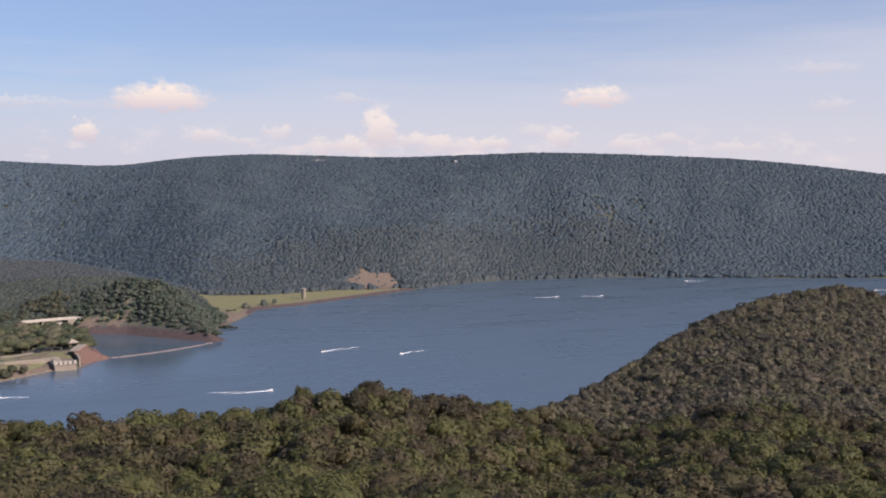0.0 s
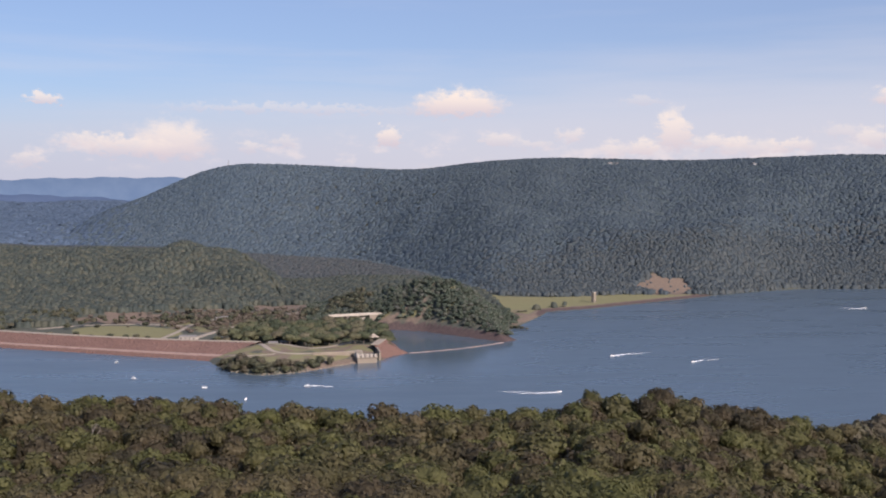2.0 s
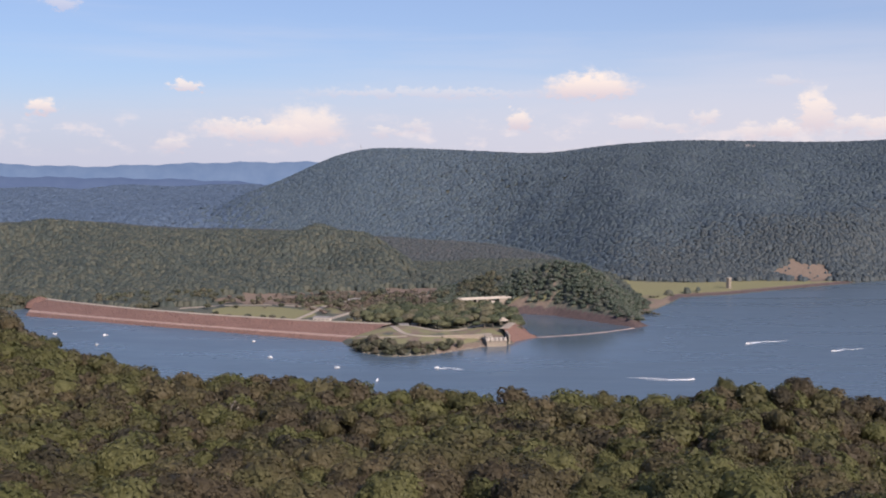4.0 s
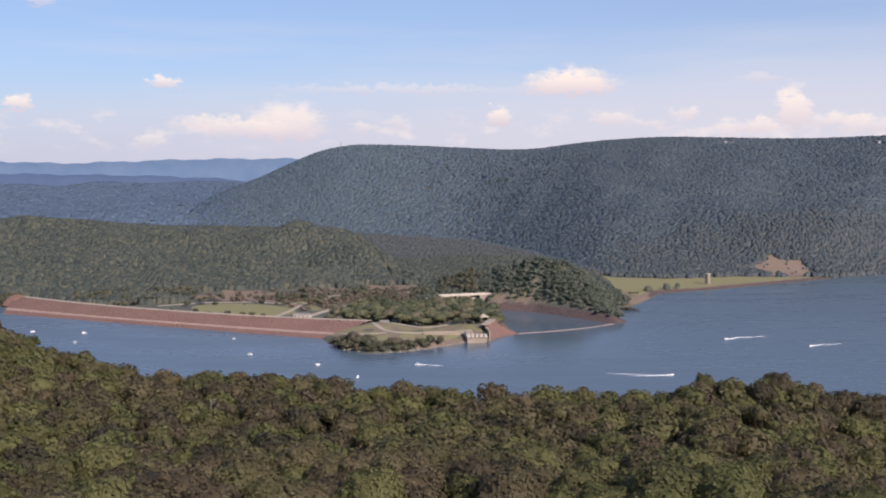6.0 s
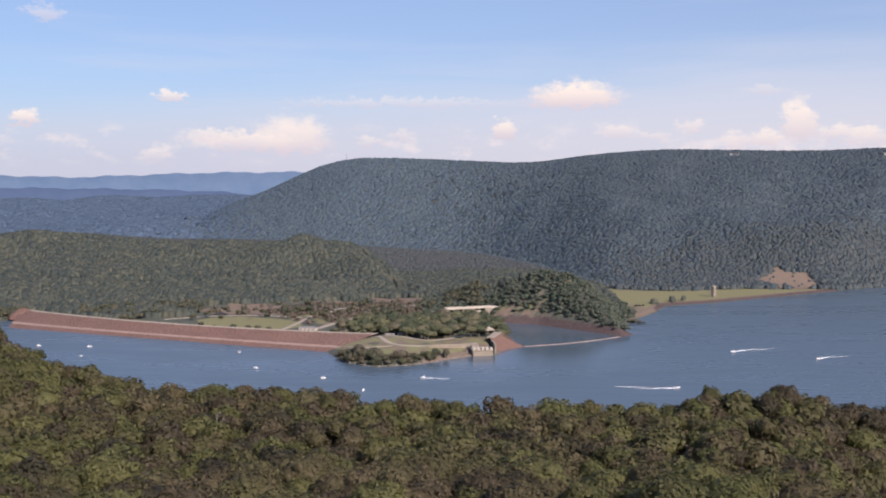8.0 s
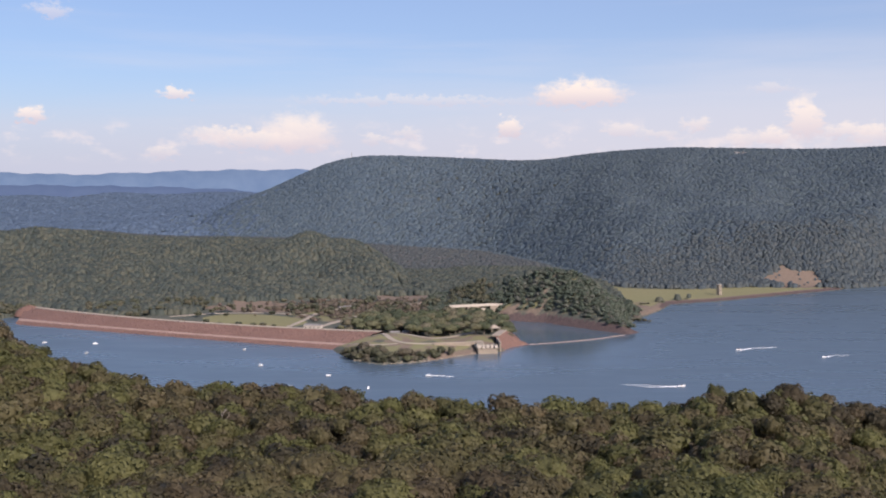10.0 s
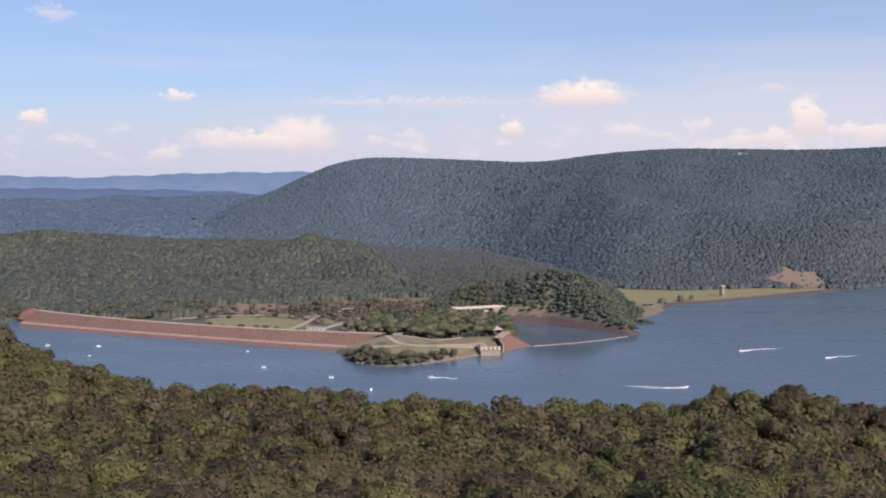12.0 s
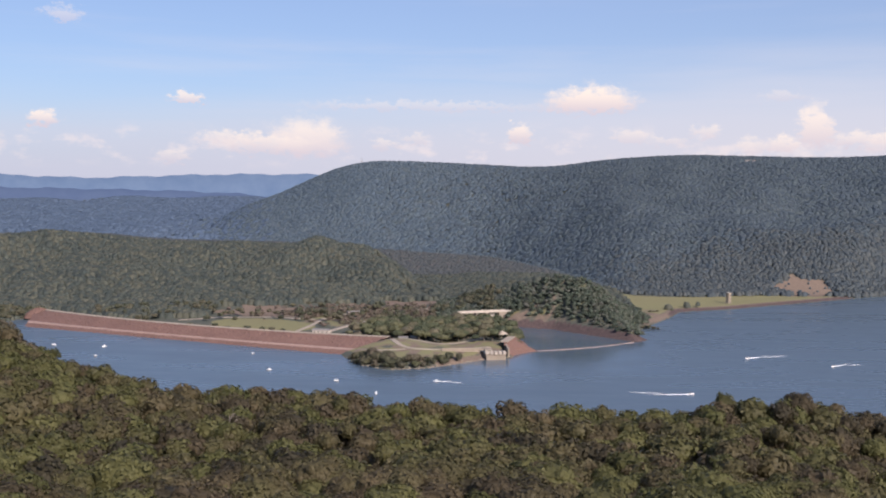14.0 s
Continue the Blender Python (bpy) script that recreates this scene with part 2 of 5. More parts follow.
M_WHITE = surface("white_gelcoat", (0.74, 0.76, 0.78), (0.82, 0.84, 0.86), 2.0, 0.5, rough=0.25, relief=0.0, spec=0.5)
M_DARK = surface("dark_glass", (0.03, 0.035, 0.04), (0.06, 0.065, 0.07), 2.0, 0.5, rough=0.15, relief=0.0, spec=0.5)
M_FOAM = surface("white_foam", (0.62, 0.66, 0.7), (0.85, 0.87, 0.88), 0.5, 0.1, relief=0.1)
M_BOOM = surface("faded_float_line", (0.32, 0.23, 0.195), (0.46, 0.36, 0.31), 0.6, 0.1, relief=0.02)
M_SIDING = surface("pale_grey_siding", (0.27, 0.285, 0.31), (0.36, 0.375, 0.4), 0.8, 0.2, relief=0.01)
M_ROOF = surface("grey_roof", (0.17, 0.165, 0.16), (0.25, 0.24, 0.23), 1.0, 0.2, relief=0.02)


def ground_material():
    mat, nt, bsdf = material("ground_cover")
    at = nt.nodes.new("ShaderNodeAttribute")
    at.attribute_name = "cover"
    sep = nt.nodes.new("ShaderNodeSeparateColor")
    nt.links.new(at.outputs["Color"], sep.inputs[0])
    fine, broad = tex(nt, 0.25, 6.0, 0.65), tex(nt, 0.015, 4.0)
    litter = ramp(nt, fine.outputs["Fac"], (0.3, (0.062, 0.07, 0.058)), (0.7, (0.092, 0.099, 0.082)))
    grass = ramp(nt, fine.outputs["Fac"], (0.25, (0.138, 0.143, 0.072)), (0.75, (0.21, 0.211, 0.11)))
    grass = blend(nt, broad.outputs["Fac"], grass, (0.185, 0.168, 0.092))
    soil = ramp(nt, fine.outputs["Fac"], (0.25, (0.12, 0.093, 0.074)), (0.75, (0.205, 0.16, 0.126)))
    rock = ramp(nt, fine.outputs["Fac"], (0.3, (0.05, 0.04, 0.042)), (0.7, (0.11, 0.08, 0.075)))

    def edge(ch):
        n = nt.nodes.new("ShaderNodeMath")
        n.operation = "MULTIPLY_ADD"
        nt.links.new(fine.outputs["Fac"], n.inputs[0])
        n.inputs[1].default_value = 0.5
        nt.links.new(sep.outputs[ch], n.inputs[2])
        r = nt.nodes.new("ShaderNodeMapRange")
        r.interpolation_type = "SMOOTHSTEP"
        nt.links.new(n.outputs[0], r.inputs[0])
        r.inputs[1].default_value, r.inputs[2].default_value = 0.6, 0.9
        return r.outputs[0]
    col = blend(nt, edge(0), litter, grass)
    col = blend(nt, edge(1), col, soil)
    col = blend(nt, edge(2), col, rock)
    nt.links.new(col, bsdf.inputs["Base Color"])
    bsdf.inputs["Roughness"].default_value = 0.95
    bsdf.inputs["Specular IOR Level"].default_value = 0.15
    bump(nt, bsdf, fine.outputs["Fac"], 0.7, 0.6)
    return mat


def water_material():
    mat, nt, bsdf = material("lake_water")
    swell = tex(nt, 0.02, 6.0, 0.6, (1.0, 2.2, 1.0))
    wind = tex(nt, 0.004, 5.0, 0.62, (1.0, 3.6, 1.0))
    nt.links.new(ramp(nt, wind.outputs["Fac"], (0.36, (0.057, 0.087, 0.117)), (0.64, (0.07, 0.103, 0.137))), bsdf.inputs["Base Color"])
    rg = nt.nodes.new("ShaderNodeMapRange")
    nt.links.new(wind.outputs["Fac"], rg.inputs[0])
    rg.inputs[1].default_value, rg.inputs[2].default_value = 0.35, 0.65
    rg.inputs[3].default_value, rg.inputs[4].default_value = 0.24, 0.36
    # the inlet and the lee of the point lie calmer than the open lake
    geo = nt.nodes.new("ShaderNodeNewGeometry")
    lee = nt.nodes.new("ShaderNodeMapping")
    nt.links.new(geo.outputs["Position"], lee.inputs["Vector"])
    lee.inputs["Location"].default_value = (-70 / 240, -1390 / 260, 0)
    lee.inputs["Scale"].default_value = (1 / 240, 1 / 260, 1)
    far = nt.nodes.new("ShaderNodeVectorMath")
    far.operation = "LENGTH"
    nt.links.new(lee.outputs[0], far.inputs[0])
    open_lake = nt.nodes.new("ShaderNodeMapRange")
    open_lake.interpolation_type = "SMOOTHSTEP"
    nt.links.new(far.outputs["Value"], open_lake.inputs[0])
    open_lake.inputs[1].default_value, open_lake.inputs[2].default_value = 0.35, 1.15
    open_lake.inputs[3].default_value, open_lake.inputs[4].default_value = 0.55, 1.0
    calm = nt.nodes.new("ShaderNodeMath")
    calm.operation = "MULTIPLY"
    nt.links.new(rg.outputs[0], calm.inputs[0])
    nt.links.new(open_lake.outputs[0], calm.inputs[1])
    nt.links.new(calm.outputs[0], bsdf.inputs["Roughness"])
    ripple = nt.nodes.new("ShaderNodeMath")
    ripple.operation = "MULTIPLY"
    nt.links.new(swell.outputs["Fac"], ripple.inputs[0])
    nt.links.new(open_lake.outputs[0], ripple.inputs[1])
    bsdf.inputs["IOR"].default_value = 1.33
    bsdf.inputs["Specular IOR Level"].default_value = 0.5
    bump(nt, bsdf, ripple.outputs[0], 0.24, 1.2)
    return mat


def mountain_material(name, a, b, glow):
    """Distance beyond the valley: a plain backdrop, its haze put in as emission."""
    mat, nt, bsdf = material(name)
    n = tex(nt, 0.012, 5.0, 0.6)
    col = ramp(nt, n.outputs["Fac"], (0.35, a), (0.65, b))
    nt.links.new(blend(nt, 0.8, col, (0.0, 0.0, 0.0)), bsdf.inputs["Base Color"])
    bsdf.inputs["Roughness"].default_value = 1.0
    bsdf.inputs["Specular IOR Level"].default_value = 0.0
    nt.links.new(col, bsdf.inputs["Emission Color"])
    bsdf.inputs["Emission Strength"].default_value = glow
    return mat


M_GROUND, M_WATER = ground_material(), water_material()
M_FAR_MOUNTAIN = mountain_material("far_mountain_haze_glow", (0.1, 0.155, 0.25), (0.122, 0.18, 0.275), 1.05)


# ---- mesh helpers ----
def mesh_object(name, verts, faces, mat, tint=None, smooth=False):
    """One mesh from numpy vertices and equal-sided faces."""
    faces = np.asarray(faces)
    n, k = faces.shape
    me = bpy.data.meshes.new(name)
    me.vertices.add(len(verts))
    me.vertices.foreach_set("co", np.asarray(verts, np.float32).ravel())
    me.loops.add(n * k)
    me.loops.foreach_set("vertex_index", faces.astype(np.int32).ravel())
    me.polygons.add(n)
    me.polygons.foreach_set("loop_start", np.arange(0, n * k, k, dtype=np.int32))
    me.polygons.foreach_set("use_smooth", np.full(n, smooth))
    if tint is not None:
        me.attributes.new("tint", "FLOAT", "POINT").data.foreach_set("value", np.asarray(tint, np.float32))
    me.update(calc_edges=True)
    me.materials.append(mat)
    return new(name, me)


def part(name, bm, mat, parent=None, label=""):
    me = bpy.data.meshes.new(name)
    bm.normal_update()
    bm.to_mesh(me)
    bm.free()
    me.materials.append(mat)
    ob = new(name, me)
    ob.parent = parent
    return tagged(ob, label)


def box(bm, x0, x1, y0, y1, z0, z1, bevel=0.0):
    vs = bmesh.ops.create_cube(bm, size=1.0)["verts"]
    bmesh.ops.scale(bm, vec=(x1 - x0, y1 - y0, z1 - z0), verts=vs)
    bmesh.ops.translate(bm, vec=((x0 + x1) / 2, (y0 + y1) / 2, (z0 + z1) / 2), verts=vs)
    if bevel:
        es = list({e for v in vs for e in v.link_edges})
        bmesh.ops.bevel(bm, geom=es, offset=bevel, segments=2, profile=0.5, affect="EDGES")


def boxes(*args, bevel=0.0):
    bm = bmesh.new()
    for a in args:
        box(bm, *a, bevel=bevel)
    return bm


# ---- the lie of the land ----
rng = np.random.default_rng(4)
WAVES = [(rng.uniform(0, 6.283), rng.uniform(0, 6.283)) for _ in range(40)]


def rough_noise(x, y, size, seed=0):
    """Smooth noise of about -1..1 with features of that size in metres."""
    out = np.zeros_like(x, float)
    for i in range(8):
        a, ph = WAVES[(seed * 7 + i) % 40]
        k = 6.283 / size * (0.6 + 0.16 * i)
        out += np.sin(k * (x * math.cos(a) + y * math.sin(a)) + ph + 1.7 * np.sin(0.37 * k * (y * math.cos(a) - x * math.sin(a)) + 2 * ph))
    return out / 3.2


def curve(az, *pairs):
    xs, ys = zip(*pairs)
    return sum(np.interp(az + d, xs, ys) for d in (-1.2, -0.6, 0, 0.6, 1.2)) / 5


def smooth(v, a, b):
    t = np.clip((v - a) / (b - a), 0, 1)
    return t * t * (3 - 2 * t)


SHORE = [(-5000, 900), (-900, 1120), (-720, 1420), (-624, 1530), (-150, 1318), (-112, 1233), (-78, 1203), (-33, 1217), (33, 1279), (66, 1296), (104, 1357),
         (90, 1431), (76, 1530), (76, 1592), (140, 1564), (244, 1443), (264, 1462), (258, 1500), (272, 1570), (345, 1720), (378, 1800), (469, 1843), (526, 1885),
         (739, 2033), (784, 2073), (989, 2188), (1336, 2178), (1558, 2067), (1888, 1950), (2700, 1500), (6000, 1200), (6000, 7000), (-6000, 7000)]


def shore_distance(x, y):
    """Metres inland (positive) or out on the lake (negative)."""
    best = np.full(x.shape, 1e9)
    inside = np.zeros(x.shape, bool)
    for (x0, y0), (x1, y1) in zip(SHORE, SHORE[1:] + SHORE[:1]):
        dx, dy = x1 - x0, y1 - y0
        t = np.clip(((x - x0) * dx + (y - y0) * dy) / (dx * dx + dy * dy), 0, 1)
        best = np.minimum(best, (x - x0 - t * dx) ** 2 + (y - y0 - t * dy) ** 2)
        cross = (y0 > y) != (y1 > y)
        if dy:
            inside ^= cross & (x < (y - y0) * dx / dy + x0)
    return np.where(inside, 1, -1) * np.sqrt(best)


DAM_A, DAM_B = Vector((-634.0, 1622.0)), Vector((-88.0, 1368.0))
DAM_DIR = (DAM_B - DAM_A).normalized()
DAM_OUT = Vector((-DAM_DIR.y, DAM_DIR.x))        # away from the lake
TAN = lambda deg: np.tan(np.radians(deg))


def near_hill(az, r):
    """Ground of the wooded hill below the overlook, out to its crest and down to the lake."""
    el = curve(az, (-40, -5), (-24.0, -6.2), (-22.4, -7.5), (-21.6, -8.4), (-20.8, -9.0), (-18.7, -9.6), (-15.3, -10.8), (-9.4, -11.2), (-3.4, -11.5), (2.7, -12.0), (10, -12.1), (14.3, -11.3),
               (18.5, -10.8), (22, -11.5), (27, -11.9), (31.3, -9.6), (35, -6.95), (38, -5.75), (40, -5.2), (42, -4.75), (44.3, -5.1), (50, -7.5))
    rc = curve(az, (-40, 640), (-23, 600), (-15, 470), (2, 420), (18, 440), (27, 560), (35, 850), (42, 1000), (50, 950))
    zc = 210 + rc * TAN(el) - 12
    t = np.clip((r - 230) / (rc - 230), 0, 1)
    up = 123 + (zc - 123) * t - curve(az, (15, 4), (30, 20), (42, 34)) * np.sin(math.pi * t)
    near = 178 - 55 * r / 230
    side = smooth(np.abs(az), 110, 70)
    over = zc - side * np.clip(r - rc, 0, None) * (0.3 + 0.3 * smooth(r - rc, 0, 120))
    return np.where(r < 230, near, np.where(r < rc, up, over))


def ridge(az, r, crest, foot, front):
    """A long hill: crest as (azimuth, elevation) pairs, its distance and that of its foot."""
    rc, rf = curve(az, *foot[1]), curve(az, *foot[0])
    zc = 210 + rc * TAN(curve(az, *crest)) - 9
    u = (r - rf) / (rc - rf)
    t = np.clip(u, 0, 1)
    rise = (front * t + (1 - front) * t * t * (3 - 2 * t))
    back = np.clip(u - 1, 0, None)
    return np.where(u < 0, -40 + np.zeros_like(r), zc * rise - (zc + 30) * 0.5 * smooth(back, 0, 1.6))


MAIN_CREST = ((-30, -5.5), (-16, -4.0), (-13.5, -2.3), (-11.7, -1.25), (-9.4, -0.5), (-7.3, 0.6), (-5.4, 1.25), (-4, 1.33), (-0.4, 1.23), (4.6, 1.0), (8, 1.49), (11.7, 1.74), (19, 1.58), (27, 1.9),
              (32, 1.76), (37, 1.54), (41, 1.15), (44, 0.74), (50, 0.2), (70, -1))
MAIN_FOOT = (((-30, 3300), (-5, 2950), (2, 2850), (6.5, 2300), (8.2, 2044), (10, 2015), (13, 2046), (15.6, 2125), (20, 2180), (24.3, 2395), (31.5, 2550), (37, 2585), (44, 2705), (70, 2705)),
             ((-30, 3900), (-8, 3600), (0, 3550), (12, 3300), (27, 3150), (44, 3300), (70, 3300)))
LEFT_CREST = ((-60, -2.6), (-23.4, -2.62), (-19, -2.6), (-15.2, -3.05), (-9.4, -3.18), (-6.4, -3.3), (-5.0, -3.4), (-3.7, -3.8), (-2.7, -4.6), (-1.6, -5.7), (-1, -6.3), (0.5, -7.5))
LEFT_FOOT = (((-60, 1600), (-22, 1740), (-15, 1680), (-9, 1690), (-5, 1800), (-2, 1950)), ((-60, 2400), (-22, 2350), (-9, 2300), (-2, 2200)))
BACK_CREST = ((-30, -3.4), (-10, -3.3), (-3.4, -3.48), (1.2, -3.75), (4.2, -4.2), (8, -4.75), (10, -5.3), (12, -6.0))
BACK_FOOT = (((-30, 2480), (-2, 2420), (4, 2200), (12, 2080)), ((-30, 2950), (0, 2880), (5, 2600), (8, 2420), (12, 2250)))


def height(x, y):
    x, y = np.asarray(x, float), np.asarray(y, float)
    az, r = np.degrees(np.arctan2(x, y)), np.hypot(x, y)
    sd = shore_distance(x, y)
    land = np.where(sd > 0, 10 * (1 - np.exp(-np.clip(sd, 0, None) / 26)), np.clip(sd * 0.4, -14, 0))
    down = (x - DAM_A.x) * DAM_OUT.x + (y - DAM_A.y) * DAM_OUT.y      # metres past the dam's crest line
    valley = smooth(down, -30, 60) * smooth(x, 60, -40)
    land = land - valley * 7 * smooth(sd, 0, 40)
    along = (x - DAM_A.x) * DAM_DIR.x + (y - DAM_A.y) * DAM_DIR.y
    bed = smooth(down, -130, -112) * smooth(down, 60, 30) * smooth(along, -60, -20) * smooth(along, 612, 500)
    land = land * (1 - bed) - 4 * bed
    apron = smooth(np.hypot((x - 88) / 30, (y - 1358) / 62), 1.1, 0.75)
    land = land * (1 - apron) - 2.0 * apron
    land = land + 5.0 * np.exp(-((x + 70) / 36) ** 2 - ((y - 1366) / 40) ** 2)
    # flat green shelf over the lake, under the far ridge
    shelf = smooth(x, 180, 300) * smooth(sd, 4, 60)
    land = land + shelf * (-4.5 + 3 * smooth(sd, 40, 260))
    front = np.abs(az) < 75
    z = np.where(front, land, 60.0)
    main = ridge(az, r, MAIN_CREST, MAIN_FOOT, 0.62)
    gully = rough_noise(x, y, 620, 1) * (3 + 9 * smooth(az, 10, 18)) + rough_noise(x, y, 230, 2) * 6
    u = smooth(r - curve(az, *MAIN_FOOT[0]), 60, 400) * smooth(curve(az, *MAIN_FOOT[1]) - r, 0, 350)
    ravine = rough_noise(az * 52, r * 0.2, 300, 3) * (3 + 4 * smooth(az, 10, 18)) - 14 * np.exp(-((az - 32) / 0.9) ** 2)
    main = main + (gully + ravine) * u
    foot = curve(az, *MAIN_FOOT[0])
    main = main + 50 * np.exp(-((az - 19.3) / 4.6) ** 2 - ((r - 2430) / 180) ** 2) * smooth(r - foot, 5, 170)      # rounded spur above the shelf
    z = np.where(front, np.maximum(z, main), z)
    left = ridge(az, r, LEFT_CREST, LEFT_FOOT, 0.6) + (rough_noise(x, y, 300, 3) * 15 + rough_noise(az * 36, r * 0.35, 130, 1) * 7) * smooth(r, 1760, 2000) * smooth(r, 2380, 2220)
    back = ridge(az, r, BACK_CREST, BACK_FOOT, 0.6)
    z = np.where((az < 2) & front, np.maximum(z, left), z)
    z = np.where((az < 13) & front, np.maximum(z, back), z)
    # wooded knob beside the spillway, its long axis running off to the upper left
    ca, sa = math.cos(radians(130)), math.sin(radians(130))
    kx, ky = x - 170, y - 1642
    p, q = kx * ca + ky * sa, -kx * sa + ky * ca
    knob = 49 * np.exp(-(p / np.where(p < 0, 100, 185)) ** 2 - (q / 60) ** 2) * smooth(sd, 5, 42) * (1 + 0.12 * rough_noise(x, y, 45, 6))
    z = z + knob + 7 * smooth(sd, 1, 9) * smooth(x, 60, 90) * smooth(x, 262, 230) * smooth(y, 1420, 1450) * smooth(y, 1680, 1640)
    # the plain beyond, climbing gently to the distance
    plain = 10 + (r - 2900) * 0.075 + rough_noise(x, y * 2, 700, 4) * 14
    z = np.where(front & (r > 2600), np.maximum(z, np.minimum(plain, 150)), z)
    z = np.where(front & (r < 1400), np.maximum(z, near_hill(az, r)), z)
    z = np.where(~front, np.maximum(60 + 40 * smooth(r, 800, 3000), near_hill(az, r) * smooth(r, 2600, 1200)), z)
    return z


def patches(x, y):
    """Grass, bare red earth and cut rock, each 0..1."""
    sd = shore_distance(x, y)
    az, r = np.degrees(np.arctan2(x, y)), np.hypot(x, y)
    wob = rough_noise(x, y, 60, 5)
    foot = curve(az, *MAIN_FOOT[0])
    shelf = smooth(x, 285, 310) * smooth(r, foot - 4, foot - 14) * smooth(az, 24, 20.5) * smooth(sd, 0, 3)
    grass = shelf * smooth(sd, 11, 24)
    point = smooth(np.hypot((x - 312) / 60, (y - 1690) / 110), 1.1, 0.8) * smooth(x, 262, 276)
    soil = np.maximum(shelf * smooth(sd, 22, 12) * 0.8, (0.5 + 0.2 * wob) * point * smooth(sd, 0, 3))
    # field, pale banks and clearings behind the dam
    fld = smooth(np.hypot((x + 285) / 82, (y - 1560 + (x + 285) * 0.35) / 66), 1.05, 0.92)
    grass = np.maximum(grass, fld)
    bank = smooth(np.hypot((x + 300) / 88, (y - 1705) / 62) + 0.22 * wob, 1.0, 0.75)
    bank2 = smooth(np.hypot((x + 60) / 150, (y - 1850) / 50) + 0.3 * wob, 0.95, 0.7) * 0.8
    scar = 0.74 * smooth(np.hypot((x - 684) / 62, (y - 2094) / 68) + 0.15 * wob, 1.05, 0.85)
    cut = smooth(np.hypot((x - 90) / 24, (y - 1604) / 8) + 0.3 * wob, 1.05, 0.75)
    soil = np.maximum(np.maximum(soil, bank), np.maximum(np.maximum(bank2, scar), cut))
    pen = smooth(np.hypot((x + 35) / 120, (y - 1318) / 84), 1.1, 0.95) * smooth(sd, 9, 17)
    grass = np.maximum(grass, pen * (0.68 + 0.2 * rough_noise(x, y, 40, 2)))
    soil = np.maximum(soil, pen * (0.42 + 0.32 * rough_noise(x, y, 34, 1)))
    yard = smooth(np.hypot((x + 90) / 190, (y - 1660) / 150), 1.05, 0.8)
    grass = np.maximum(grass, yard * (0.5 + 0.15 * wob))
    soil = np.maximum(soil, yard * (0.4 + 0.28 * rough_noise(x, y, 45, 4)))
    beach = smooth(x, -170, -150) * smooth(x, 900, 700) * smooth(sd, 5, 2) * (sd > -12)
    soil = np.maximum(soil, beach * (x < 118) * (0.42 + 0.25 * wob + 0.3 * smooth(x, -40, -15)))
    kfoot = smooth(x, 60, 95) * smooth(x, 275, 255) * smooth(y, 1400, 1440) * smooth(sd, 26, 18)
    soil = np.maximum(soil, kfoot * (0.42 + 0.25 * wob))
    kb = smooth(x, 60, 95) * smooth(x, 275, 255) * smooth(y, 1400, 1440) * smooth(y, 1640, 1600)
    soil = np.maximum(soil, 0.75 * smooth(x, -40, -15) * smooth(x, 48, 36) * smooth(sd, 17, 11) * (y > 1190) * (y < 1335))
    slope = smooth(x, 60, 85) * smooth(x, 290, 270) * smooth(y, 1430, 1460) * smooth(y, 1800, 1740) * smooth(sd, 8, 16)
    grass = np.maximum(grass, slope * (0.3 + 0.3 * rough_noise(x, y, 28, 3)))
    soil = np.maximum(soil, slope * (0.3 + 0.3 * rough_noise(x, y, 22, 4)))
    rock = kb * smooth(sd, 13, 8) * (sd > -15)
    rock = np.maximum(rock, shelf * smooth(sd, 15, 9) * smooth(x, 330, 360))
    return grass, soil, rock


def build_ground():
    az = np.concatenate([np.arange(-180, -30, 2.0), np.arange(-30, -8, 0.4), np.arange(-8, 22, 0.2), np.arange(22, 50, 0.4), np.arange(50, 180, 2.0)])
    r = np.concatenate([[0.0, 20, 40, 80, 120], np.arange(150, 1180, 18), np.arange(1180, 2250, 7), np.arange(2250, 3400, 18), np.arange(3400, 4850, 40)])
    A, Rr = np.meshgrid(np.radians(az), r, indexing="ij")
    x, y = (Rr * np.sin(A)).ravel(), (Rr * np.cos(A)).ravel()
    z = height(x, y)
    na, nr = len(az), len(r)
    i, j = np.meshgrid(np.arange(na), np.arange(nr - 1), indexing="ij")
    i2 = (i + 1) % na
    faces = np.stack([i * nr + j, i * nr + j + 1, i2 * nr + j + 1, i2 * nr + j], -1).reshape(-1, 4)
    ob = mesh_object("ground", np.stack([x, y, z], 1), faces, M_GROUND, smooth=True)
    g, s, k = patches(x, y)
    at = ob.data.attributes.new("cover", "FLOAT_COLOR", "POINT")
    at.data.foreach_set("color", np.stack([g, s, k, np.ones_like(g)], 1).astype(np.float32).ravel())
    tagged(ob, "wooded hills, dry grass shelves and bare red earth round a lake", "ground", kind="structure")


build_ground()
bm = bmesh.new()
for x in (-2500, 4800):
    for y in (350, 2800):
        bm.verts.new((x, y, 0))
v = list(bm.verts)
bm.faces.new((v[0], v[2], v[3], v[1]))
water = tagged(part("water", bm, M_WATER), "blue-grey lake water with faint wind streaks", "lake", kind="structure")


